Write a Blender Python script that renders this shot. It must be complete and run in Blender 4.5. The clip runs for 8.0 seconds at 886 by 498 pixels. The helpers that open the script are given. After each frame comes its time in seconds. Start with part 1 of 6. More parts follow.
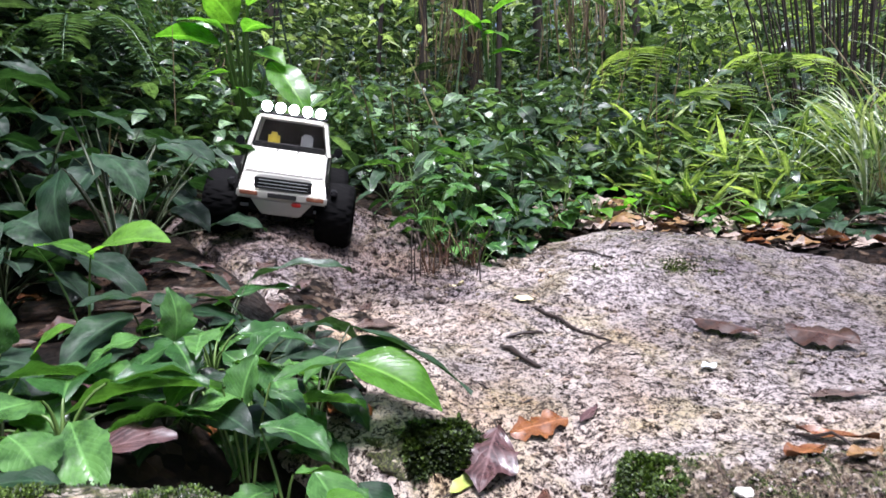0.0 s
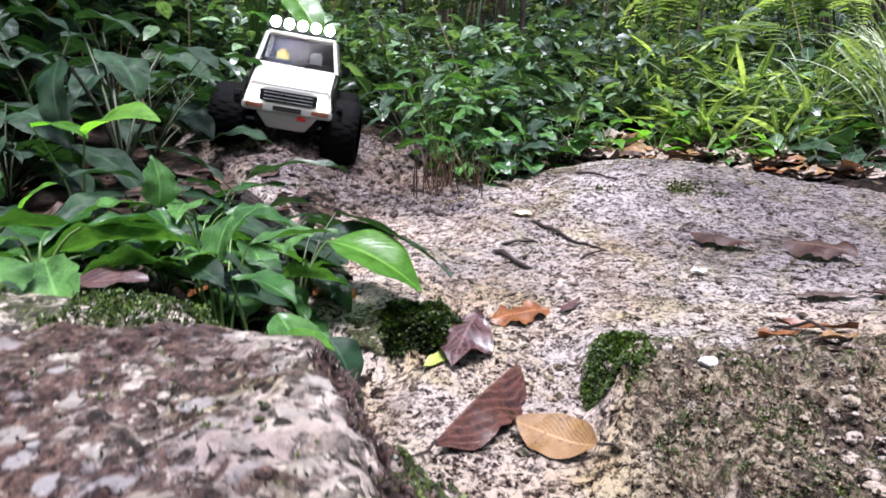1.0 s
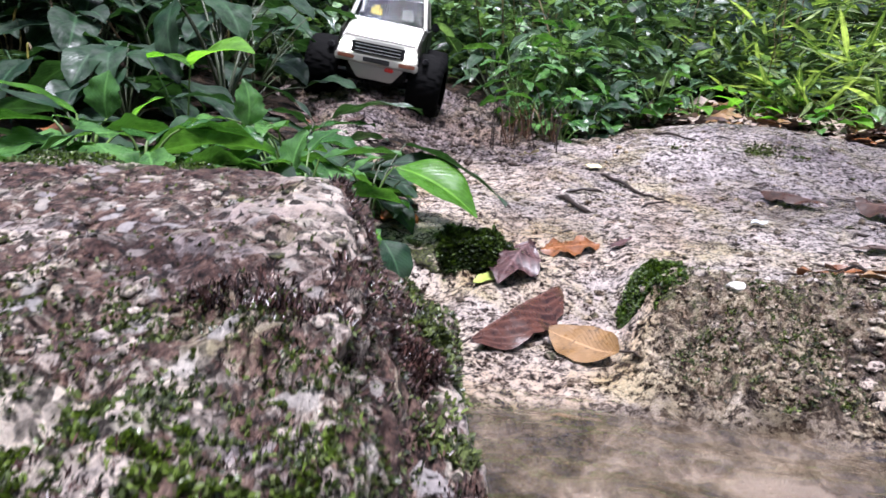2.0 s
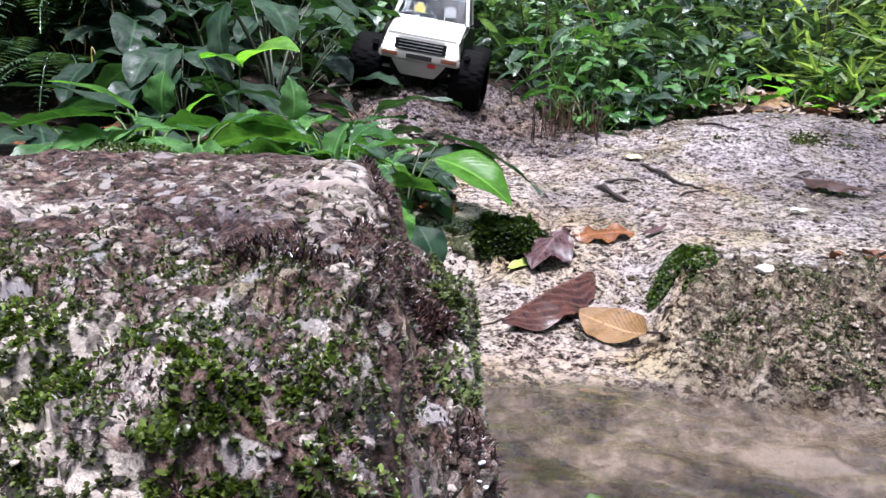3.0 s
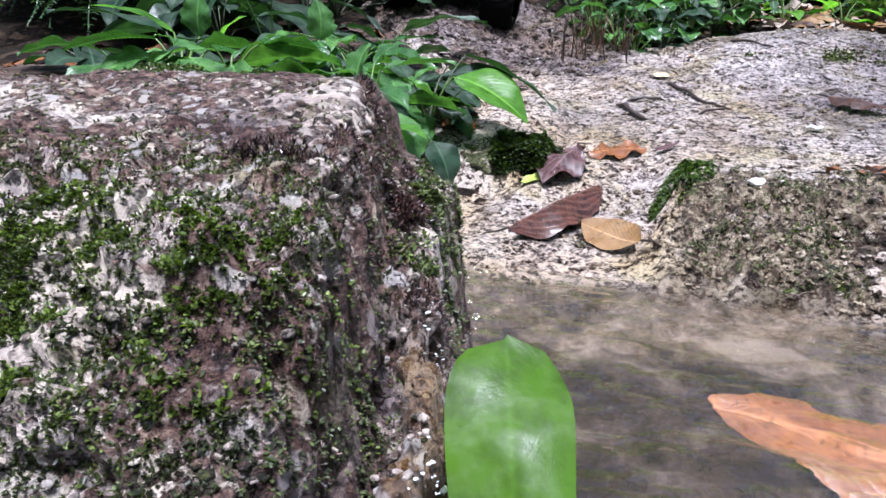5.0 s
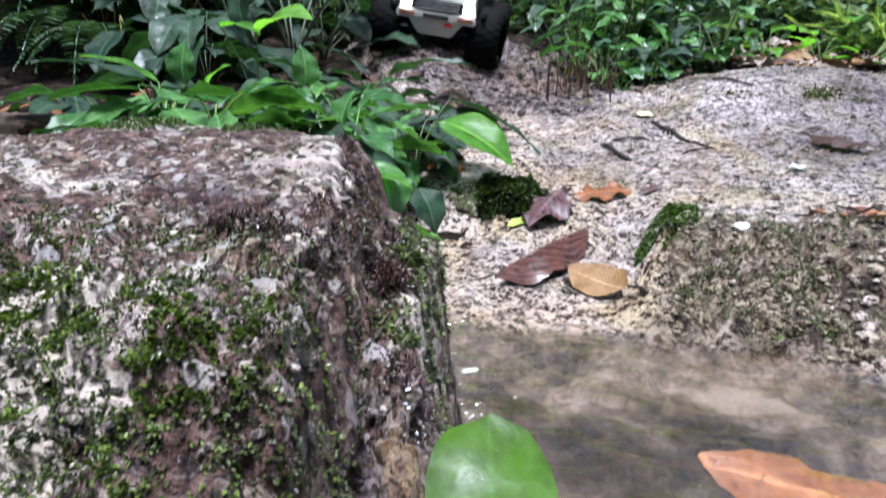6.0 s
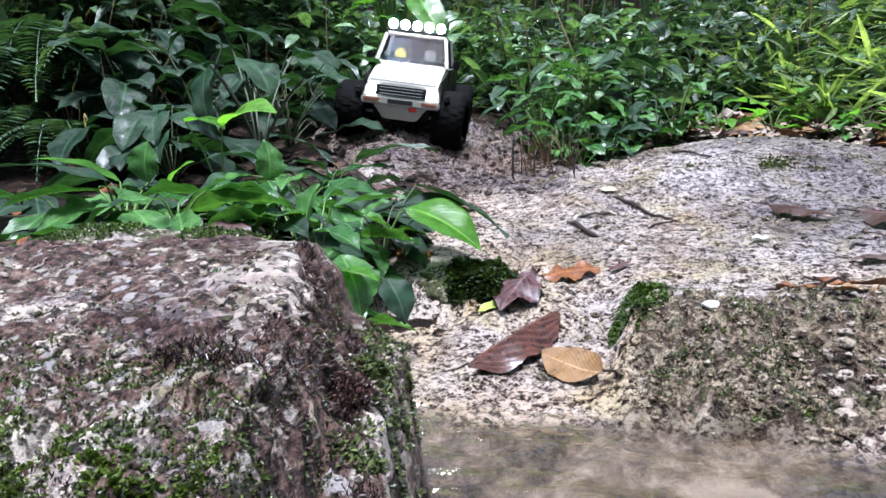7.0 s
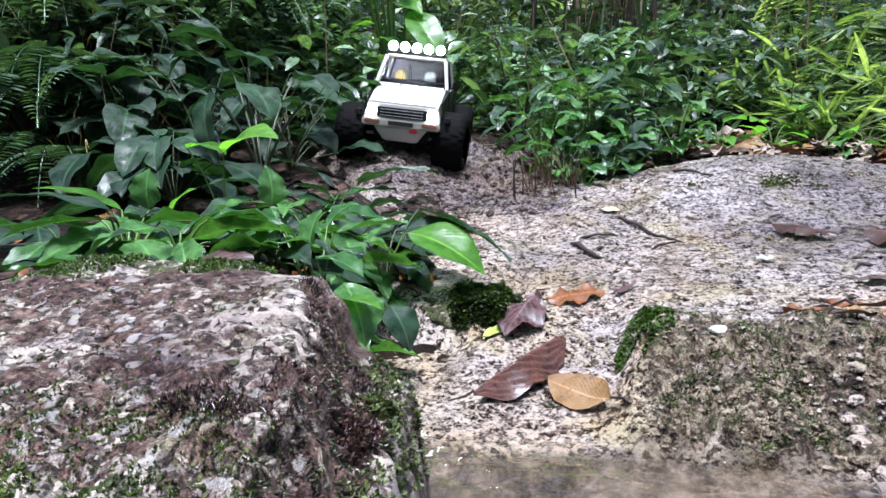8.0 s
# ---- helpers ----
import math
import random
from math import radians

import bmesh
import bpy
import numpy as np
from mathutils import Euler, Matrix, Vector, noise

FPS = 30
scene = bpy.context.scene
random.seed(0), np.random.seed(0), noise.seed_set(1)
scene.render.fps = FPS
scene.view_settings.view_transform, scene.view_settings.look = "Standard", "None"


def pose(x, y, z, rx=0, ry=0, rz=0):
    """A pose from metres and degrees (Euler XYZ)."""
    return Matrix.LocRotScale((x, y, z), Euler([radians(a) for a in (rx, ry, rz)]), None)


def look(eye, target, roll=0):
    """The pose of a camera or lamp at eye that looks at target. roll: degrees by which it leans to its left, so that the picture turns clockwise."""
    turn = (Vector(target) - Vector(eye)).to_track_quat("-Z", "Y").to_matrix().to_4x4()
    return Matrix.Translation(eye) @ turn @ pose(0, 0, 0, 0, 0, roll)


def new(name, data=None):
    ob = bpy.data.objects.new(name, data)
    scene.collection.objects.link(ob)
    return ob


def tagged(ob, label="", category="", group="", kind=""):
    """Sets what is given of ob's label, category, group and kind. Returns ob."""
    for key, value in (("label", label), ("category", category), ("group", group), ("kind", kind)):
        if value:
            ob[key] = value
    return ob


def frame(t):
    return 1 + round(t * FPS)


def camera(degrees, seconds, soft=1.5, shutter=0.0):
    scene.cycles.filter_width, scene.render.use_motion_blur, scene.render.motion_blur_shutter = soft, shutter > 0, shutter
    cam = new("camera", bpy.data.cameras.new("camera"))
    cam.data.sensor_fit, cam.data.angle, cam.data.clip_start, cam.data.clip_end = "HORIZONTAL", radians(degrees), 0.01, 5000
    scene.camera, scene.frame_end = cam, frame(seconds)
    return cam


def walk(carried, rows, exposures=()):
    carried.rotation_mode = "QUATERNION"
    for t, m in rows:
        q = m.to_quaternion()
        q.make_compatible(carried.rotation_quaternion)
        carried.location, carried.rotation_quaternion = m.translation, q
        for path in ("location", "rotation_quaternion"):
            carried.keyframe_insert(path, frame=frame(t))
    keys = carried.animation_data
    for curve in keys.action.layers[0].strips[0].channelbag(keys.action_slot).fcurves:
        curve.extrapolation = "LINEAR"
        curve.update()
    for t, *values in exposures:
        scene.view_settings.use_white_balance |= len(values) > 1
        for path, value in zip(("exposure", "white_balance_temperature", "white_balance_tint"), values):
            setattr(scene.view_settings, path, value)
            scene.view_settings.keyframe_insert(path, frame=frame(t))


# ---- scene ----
cam = camera(65.9, 8.0, shutter=0.3)
PATH = [
    (0, (0.013, -0.017, 0.295), (-0.018, 1.974, 0.104), -1.5),
    (0.5, (0.027, -0.013, 0.261), (-0.017, 1.971, 0.015), -1.4),
    (1, (0.052, -0.026, 0.225), (-0.054, 1.947, -0.085), -0.1),
    (1.5, (0.074, -0.056, 0.201), (-0.187, 1.896, -0.145), 1.9),
    (2, (0.094, -0.078, 0.185), (-0.276, 1.85, -0.194), 2.2),
    (2.2, (0.101, -0.09, 0.181), (-0.325, 1.826, -0.199), 2.1),
    (3.3, (0.118, -0.101, 0.18), (-0.401, 1.791, -0.212), 1.0),
    (3.5, (0.124, -0.103, 0.18), (-0.404, 1.788, -0.204), 0.9),
    (4, (0.135, -0.117, 0.179), (-0.442, 1.756, -0.223), 1.0),
    (4.5, (0.147, -0.136, 0.18), (-0.488, 1.696, -0.314), 0.8),
    (4.7, (0.151, -0.14, 0.18), (-0.475, 1.667, -0.408), 0.9),
    (5.8, (0.156, -0.133, 0.194), (-0.433, 1.675, -0.428), 0.0),
    (6, (0.155, -0.131, 0.195), (-0.442, 1.704, -0.329), 0.2),
    (6.5, (0.156, -0.124, 0.204), (-0.411, 1.756, -0.172), -1.0),
    (7, (0.157, -0.119, 0.208), (-0.38, 1.781, -0.111), -1.9),
    (7.5, (0.153, -0.115, 0.211), (-0.373, 1.793, -0.076), -2.5),
    (8, (0.153, -0.115, 0.216), (-0.385, 1.792, -0.055), -2.5),
]
walk(cam, [(t, look(eye, target, roll)) for t, eye, target, roll in PATH], exposures=((0, 1.29, 5900, 21), (1.5, 1.23, 5880, 21), (4.5, 1.25, 5640, 18.5), (7, 1.25, 5540, 15), (8, 1.25, 5540, 15)))

# world and light: soft light from an overcast sky through the trees
world = bpy.data.worlds.new("sky")
scene.world = world
world.use_nodes = True
sky = world.node_tree.nodes.new("ShaderNodeTexSky")
sky.sky_type, sky.sun_disc = "NISHITA", False
sky.sun_elevation, sky.sun_rotation, sky.air_density, sky.dust_density = radians(75), radians(162), 1.0, 4.0
world.node_tree.links.new(sky.outputs["Color"], world.node_tree.nodes["Background"].inputs["Color"])
world.node_tree.nodes["Background"].inputs["Strength"].default_value = 0.058
sun = new("sun", bpy.data.lights.new("sun", "SUN"))
sun.data.energy, sun.data.angle, sun.data.color = 3.9, radians(20), (1.0, 0.99, 0.97)
sun.matrix_world = look((0.25, -0.75, 3.0), (0, 0, 0))

rng = np.random.default_rng(7)


# ---------------------------------------------------------------- materials
def node(nt, kind, links=None):
    n = nt.nodes.new(kind)
    for k, v in (links or {}).items():
        if isinstance(v, bpy.types.NodeSocket):
            nt.links.new(v, n.inputs[k])
        else:
            n.inputs[k].default_value = v
    return n


def fresh(name):
    m = bpy.data.materials.new(name)
    m.use_nodes = True
    return m, m.node_tree, m.node_tree.nodes["Principled BSDF"]


def ramp(nt, fac, stops):
    n = nt.nodes.new("ShaderNodeValToRGB")
    while len(n.color_ramp.elements) < len(stops):
        n.color_ramp.elements.new(0.5)
    for e, (p, c) in zip(n.color_ramp.elements, stops):
        e.position = p
        e.color = (*c, 1) if len(c) == 3 else c
    nt.links.new(fac, n.inputs["Fac"])
    return n.outputs["Color"]


def noise_tex(nt, scale, detail=4.0, rough=0.6, vec=None, distortion=0.0):
    n = node(nt, "ShaderNodeTexNoise", {"Scale": scale, "Detail": detail, "Roughness": rough, "Distortion": distortion})
    if vec:
        nt.links.new(vec, n.inputs["Vector"])
    return n.outputs["Fac"]


def mixc(nt, fac, a, b, mode="MIX"):
    n = nt.nodes.new("ShaderNodeMix")
    n.data_type, n.blend_type = "RGBA", mode
    for sock, v in ((n.inputs[0], fac), (n.inputs[6], a), (n.inputs[7], b)):
        if isinstance(v, bpy.types.NodeSocket):
            nt.links.new(v, sock)
        else:
            sock.default_value = v if isinstance(v, (int, float)) else (*v, 1)
    return n.outputs[2]


def maths(nt, op, a, b=0.0, clamp=False):
    n = nt.nodes.new("ShaderNodeMath")
    n.operation, n.use_clamp = op, clamp
    for sock, v in ((n.inputs[0], a), (n.inputs[1], b)):
        if isinstance(v, bpy.types.NodeSocket):
            nt.links.new(v, sock)
        else:
            sock.default_value = v
    return n.outputs[0]


def bump(nt, bsdf, height, strength=0.5, distance=0.003):
    b = node(nt, "ShaderNodeBump", {"Strength": strength, "Distance": distance, "Height": height})
    nt.links.new(b.outputs["Normal"], bsdf.inputs["Normal"])
    nt.links.new(b.outputs["Normal"], bsdf.inputs["Coat Normal"])


def place_of(nt):
    return nt.nodes.new("ShaderNodeNewGeometry").outputs["Position"]


def granite(name, grain, pale, warm, blotch=0.34):
    """Coarse wet granite: pale and dark crystals, brown stains, and moss where the mesh says it grows."""
    m, nt, b = fresh(name)
    pos = place_of(nt)
    warp = node(nt, "ShaderNodeTexNoise", {"Vector": pos, "Scale": grain * 1.3, "Detail": 3.0})
    add = nt.nodes.new("ShaderNodeVectorMath")
    add.operation = "MULTIPLY_ADD"
    nt.links.new(warp.outputs["Color"], add.inputs[0])
    add.inputs[1].default_value = (0.9 / grain,) * 3
    nt.links.new(pos, add.inputs[2])
    cell = node(nt, "ShaderNodeTexVoronoi", {"Vector": add.outputs[0], "Scale": grain})
    cell2 = node(nt, "ShaderNodeTexVoronoi", {"Vector": add.outputs[0], "Scale": grain * 2.7})
    pick, pick2 = nt.nodes.new("ShaderNodeSeparateColor"), nt.nodes.new("ShaderNodeSeparateColor")
    nt.links.new(cell.outputs["Color"], pick.inputs[0])
    nt.links.new(cell2.outputs["Color"], pick2.inputs[0])
    fine = noise_tex(nt, grain * 1.5, 5, 0.8, pos)
    value = maths(nt, "ADD", maths(nt, "MULTIPLY", pick.outputs[0], 0.34), maths(nt, "MULTIPLY", pick2.outputs[1], 0.32))
    value = maths(nt, "ADD", value, maths(nt, "MULTIPLY", maths(nt, "SUBTRACT", fine, 0.32), 1.2))
    patch = noise_tex(nt, 24, 7, 0.7, pos, 0.5)
    value = maths(nt, "ADD", value, maths(nt, "MULTIPLY", maths(nt, "SUBTRACT", patch, 0.5), blotch))
    crystals = ramp(nt, value, [(0.32, (0.018, 0.013, 0.013)), (0.42, (0.15, 0.108, 0.092)), (0.52, tuple(0.55 * c for c in pale)), (0.64, tuple(min(1, 1.1 * c) for c in pale))])
    broad = noise_tex(nt, 6, 5, 0.6, pos)
    tint = ramp(nt, broad, [(0.38, warm), (0.5, (0.98, 0.91, 0.85)), (0.64, (0.92, 0.90, 0.93))])
    cool_att = nt.nodes.new("ShaderNodeAttribute")
    cool_att.attribute_name = "cool"
    tint = mixc(nt, cool_att.outputs["Fac"], tint, (0.91, 0.90, 0.97))
    col = mixc(nt, 0.9, crystals, tint, "MULTIPLY")
    film = ramp(nt, noise_tex(nt, 8, 6, 0.7, pos, 0.8), [(0.48, (0, 0, 0)), (0.62, (1, 1, 1))])
    col = mixc(nt, maths(nt, "MULTIPLY", film, 0.75), col, mixc(nt, 1.0, col, (0.80, 0.78, 0.52), "MULTIPLY"))
    stain_map = ramp(nt, noise_tex(nt, 11, 9, 0.75, pos, 0.6), [(0.34, (1, 1, 1)), (0.48, (0, 0, 0))])
    col = mixc(nt, maths(nt, "MULTIPLY", stain_map, 0.5), col, (0.085, 0.052, 0.038))
    rust = ramp(nt, noise_tex(nt, 15, 6, 0.7, pos, 1.0), [(0.60, (0, 0, 0)), (0.74, (1, 1, 1))])
    col = mixc(nt, maths(nt, "MULTIPLY", rust, 0.5), col, mixc(nt, 1.0, col, (1.0, 0.62, 0.34), "MULTIPLY"))
    att2 = nt.nodes.new("ShaderNodeAttribute")
    att2.attribute_name = "crust"
    grow2 = maths(nt, "ADD", att2.outputs["Fac"], maths(nt, "MULTIPLY", maths(nt, "SUBTRACT", noise_tex(nt, 38, 8, 0.8, pos), 0.5), 2.5))
    crust = ramp(nt, grow2, [(0.40, (0, 0, 0)), (0.56, (1, 1, 1))])
    brown = ramp(nt, noise_tex(nt, 110, 7, 0.8, pos, 0.6), [(0.42, (0.006, 0.004, 0.003)), (0.49, (0.075, 0.046, 0.028)), (0.55, (0.30, 0.22, 0.15)), (0.62, (0.62, 0.52, 0.40))])
    col = mixc(nt, maths(nt, "MULTIPLY", crust, 0.9), col, brown)
    cream = ramp(nt, noise_tex(nt, 75, 7, 0.7, pos, 0.8), [(0.50, (0, 0, 0)), (0.58, (1, 1, 1))])
    col = mixc(nt, maths(nt, "MULTIPLY", maths(nt, "MULTIPLY", crust, cream), 0.62), col, mixc(nt, ramp(nt, fine, [(0.42, (0, 0, 0)), (0.56, (1, 1, 1))]), (0.14, 0.10, 0.05), (0.90, 0.77, 0.54)))
    att = nt.nodes.new("ShaderNodeAttribute")
    att.attribute_name = "moss"
    grow = maths(nt, "ADD", att.outputs["Fac"], maths(nt, "MULTIPLY", maths(nt, "SUBTRACT", noise_tex(nt, 60, 8, 0.75, pos), 0.5), 1.9))
    cover = ramp(nt, grow, [(0.42, (0, 0, 0)), (0.58, (1, 1, 1))])
    green = ramp(nt, noise_tex(nt, 330, 5, 0.75, pos), [(0.40, (0.008, 0.009, 0.006)), (0.5, (0.045, 0.055, 0.018)), (0.60, (0.17, 0.20, 0.05))])
    col = mixc(nt, maths(nt, "MULTIPLY", cover, 0.9), col, green)
    wet_shade_att = nt.nodes.new("ShaderNodeAttribute")
    wet_shade_att.attribute_name = "damp_shade"
    silt_att = nt.nodes.new("ShaderNodeAttribute")
    silt_att.attribute_name = "silt"
    mud = ramp(nt, maths(nt, "ADD", maths(nt, "MULTIPLY", noise_tex(nt, 15, 4, 0.55, pos, 0.6), 0.7), maths(nt, "MULTIPLY", noise_tex(nt, 75, 5, 0.65, pos), 0.3)), [(0.38, (0.012, 0.008, 0.005)), (0.46, (0.06, 0.040, 0.024)), (0.53, (0.19, 0.14, 0.095)), (0.60, (0.46, 0.37, 0.29))])
    col = mixc(nt, maths(nt, "MULTIPLY", silt_att.outputs["Fac"], 0.97), col, mud)
    # wet rock, cavity shade and the dimness of deep water, as darker colour
    col = mixc(nt, wet_shade_att.outputs["Fac"], col, mixc(nt, 1.0, col, (0.43, 0.41, 0.45), "MULTIPLY"))
    nt.links.new(col, b.inputs["Base Color"])
    rough = ramp(nt, noise_tex(nt, 30, 6, 0.75, pos), [(0.40, (0.12,) * 3), (0.60, (0.45,) * 3)])
    nt.links.new(maths(nt, "ADD", rough, maths(nt, "MULTIPLY", cover, 0.4), True), b.inputs["Roughness"])
    high = maths(nt, "ADD", maths(nt, "MULTIPLY", value, 0.8), maths(nt, "MULTIPLY", noise_tex(nt, grain * 0.45, 8, 0.75, pos), 1.4))
    bump(nt, b, high, 1.0, 1.2 / grain)
    b.inputs["Coat Weight"].default_value, b.inputs["Coat Roughness"].default_value, b.inputs["Coat IOR"].default_value = 0.12, 0.08, 1.4
    b.inputs["Specular IOR Level"].default_value = 0.32
    return m


def crusted(name):
    """Weathered boulder: cream and lilac stone, dark humus crust, pale lichen, rusty wet stone near the water, moss."""
    m, nt, b = fresh(name)
    pos = place_of(nt)

    def painted(name):
        n = nt.nodes.new("ShaderNodeAttribute")
        n.attribute_name = name
        return n.outputs["Fac"]

    def off(v, k):
        return maths(nt, "MULTIPLY", maths(nt, "SUBTRACT", v, 0.5), k)

    warp = node(nt, "ShaderNodeTexNoise", {"Vector": pos, "Scale": 130.0, "Detail": 4.0})
    add = nt.nodes.new("ShaderNodeVectorMath")
    add.operation = "MULTIPLY_ADD"
    nt.links.new(warp.outputs["Color"], add.inputs[0])
    add.inputs[1].default_value = (0.011,) * 3
    nt.links.new(pos, add.inputs[2])
    bent_pos = add.outputs[0]
    broad, mid, fine = noise_tex(nt, 19, 4, 0.6, pos, 0.7), noise_tex(nt, 105, 6, 0.72, bent_pos, 0.5), noise_tex(nt, 330, 5, 0.75, pos)
    grain = node(nt, "ShaderNodeTexVoronoi", {"Vector": bent_pos, "Scale": 260.0})
    pick = nt.nodes.new("ShaderNodeSeparateColor")
    nt.links.new(grain.outputs["Color"], pick.inputs[0])
    value = maths(nt, "ADD", maths(nt, "MULTIPLY", pick.outputs[0], 0.45), maths(nt, "MULTIPLY", fine, 0.75))
    speck = ramp(nt, value, [(0.40, (0.06,) * 3), (0.54, (0.50,) * 3), (0.72, (1.0,) * 3)])
    hue = ramp(nt, noise_tex(nt, 27, 4, 0.6, bent_pos), [(0.34, (0.56, 0.49, 0.49)), (0.44, (0.84, 0.71, 0.62)), (0.56, (0.95, 0.82, 0.68)), (0.68, (0.66, 0.56, 0.34))])
    stone_col = mixc(nt, 1.0, hue, speck, "MULTIPLY")
    rust = ramp(nt, maths(nt, "ADD", maths(nt, "MULTIPLY", mid, 0.6), maths(nt, "MULTIPLY", fine, 0.4)), [(0.40, (0.012, 0.007, 0.004)), (0.49, (0.16, 0.075, 0.022)), (0.56, (0.40, 0.26, 0.10)), (0.64, (0.62, 0.55, 0.42))])
    stone_col = mixc(nt, painted("rusty"), stone_col, rust)
    crust_col = ramp(nt, noise_tex(nt, 210, 6, 0.8, pos), [(0.42, (0.010, 0.007, 0.007)), (0.49, (0.115, 0.066, 0.056)), (0.56, (0.24, 0.145, 0.115)), (0.64, (0.46, 0.33, 0.25))])
    grow = maths(nt, "ADD", painted("crust"), maths(nt, "ADD", off(mid, 2.1), maths(nt, "ADD", off(broad, 1.0), off(fine, 1.0))))
    cover = ramp(nt, grow, [(0.41, (0, 0, 0)), (0.59, (1, 1, 1))])
    col = mixc(nt, maths(nt, "MULTIPLY", cover, 0.96), stone_col, crust_col)
    spots = node(nt, "ShaderNodeTexVoronoi", {"Vector": bent_pos, "Scale": 105.0})
    rnd = nt.nodes.new("ShaderNodeSeparateColor")
    nt.links.new(spots.outputs["Color"], rnd.inputs[0])
    size = maths(nt, "MULTIPLY", maths(nt, "POWER", rnd.outputs[1], 2.2), 0.72)
    lichen = maths(nt, "MULTIPLY", maths(nt, "SUBTRACT", maths(nt, "SUBTRACT", size, maths(nt, "MULTIPLY", noise_tex(nt, 300, 5, 0.75, pos), 0.55)), maths(nt, "SUBTRACT", spots.outputs["Distance"], 0.22)), 8.0, True)
    col = mixc(nt, maths(nt, "MULTIPLY", lichen, 0.8), col, mixc(nt, rnd.outputs[2], (0.66, 0.62, 0.62), (0.74, 0.66, 0.52)))
    mossy = ramp(nt, maths(nt, "ADD", painted("moss"), off(noise_tex(nt, 70, 7, 0.75, pos), 2.4)), [(0.46, (0, 0, 0)), (0.6, (1, 1, 1))])
    green = ramp(nt, noise_tex(nt, 360, 5, 0.75, pos), [(0.40, (0.006, 0.007, 0.005)), (0.5, (0.035, 0.045, 0.014)), (0.60, (0.14, 0.17, 0.035))])
    col = mixc(nt, maths(nt, "MULTIPLY", mossy, 0.92), col, green)
    # wet stone and the hollow's shade, both as a darker colour
    col = mixc(nt, painted("damp_shade"), col, mixc(nt, 1.0, col, (0.42, 0.36, 0.38), "MULTIPLY"))
    nt.links.new(col, b.inputs["Base Color"])
    rough = ramp(nt, noise_tex(nt, 45, 5, 0.7, pos), [(0.40, (0.22,) * 3), (0.60, (0.55,) * 3)])
    nt.links.new(maths(nt, "ADD", rough, maths(nt, "MULTIPLY", mossy, 0.35), True), b.inputs["Roughness"])
    high = maths(nt, "ADD", maths(nt, "ADD", maths(nt, "MULTIPLY", value, 0.5), maths(nt, "MULTIPLY", noise_tex(nt, 120, 8, 0.78, pos), 1.5)), maths(nt, "MULTIPLY", cover, 0.25))
    bump(nt, b, high, 1.0, 0.0042)
    b.inputs["Specular IOR Level"].default_value = 0.3
    return m


def leafy(name, dark, light, island=False, gloss=0.28, vein=0.22, through_light=0.22):
    """A leaf: blade colour that differs leaf by leaf, paler midrib and side veins, wet gloss, light coming through."""
    m, nt, b = fresh(name)
    if island:
        chance = nt.nodes.new("ShaderNodeNewGeometry").outputs["Random Per Island"]
    else:
        chance = nt.nodes.new("ShaderNodeObjectInfo").outputs["Random"]
    uv = nt.nodes.new("ShaderNodeUVMap")
    sep = nt.nodes.new("ShaderNodeSeparateXYZ")
    nt.links.new(uv.outputs[0], sep.inputs[0])
    across = maths(nt, "ABSOLUTE", maths(nt, "SUBTRACT", sep.outputs[1], 0.5))
    rib = maths(nt, "SUBTRACT", 1.0, maths(nt, "MULTIPLY", across, 22.0), True)
    slant = maths(nt, "SUBTRACT", maths(nt, "MULTIPLY", sep.outputs[0], 36.0), maths(nt, "MULTIPLY", across, 30.0))
    slant = maths(nt, "ADD", slant, maths(nt, "MULTIPLY", noise_tex(nt, 40, 2, 0.5, place_of(nt)), 2.5))
    if island:
        chance = maths(nt, "POWER", chance, 1.7)
        light = tuple(min(1, 1.3 * c) for c in light)
    col = mixc(nt, chance, dark, light)
    pos = place_of(nt)
    blot = noise_tex(nt, 55, 5, 0.65, pos)
    col = mixc(nt, ramp(nt, blot, [(0.42, (0, 0, 0)), (0.62, (0.75,) * 3)]), col, tuple(c * 0.55 for c in dark))
    groove = maths(nt, "POWER", maths(nt, "ABSOLUTE", maths(nt, "SINE", slant)), 0.35)
    line = maths(nt, "MULTIPLY", maths(nt, "SUBTRACT", 1.0, groove), vein)
    pale = tuple(min(1, c * 1.9 + 0.02) for c in light)
    col = mixc(nt, line, col, pale)
    col = mixc(nt, maths(nt, "MULTIPLY", rib, min(0.55, 0.08 + 4 * vein)), col, pale)
    nt.links.new(col, b.inputs["Base Color"])
    wet = ramp(nt, noise_tex(nt, 38, 4, 0.6, pos), [(0.4, (gloss * 0.55,) * 3), (0.62, (min(1.0, gloss * 1.7),) * 3)])
    nt.links.new(wet, b.inputs["Roughness"])
    bump(nt, b, maths(nt, "ADD", maths(nt, "MULTIPLY", groove, min(0.6, 6 * vein)), maths(nt, "MULTIPLY", noise_tex(nt, 260, 4, 0.65, pos), 0.7)), 0.4, 0.0008)
    if through_light:
        tr = node(nt, "ShaderNodeBsdfTranslucent", {"Color": mixc(nt, 1.0, col, (1.5, 1.7, 0.6), "MULTIPLY")})
        mix = node(nt, "ShaderNodeMixShader", {0: through_light, 1: b.outputs[0], 2: tr.outputs[0]})
        nt.links.new(mix.outputs[0], nt.nodes["Material Output"].inputs["Surface"])
    return m


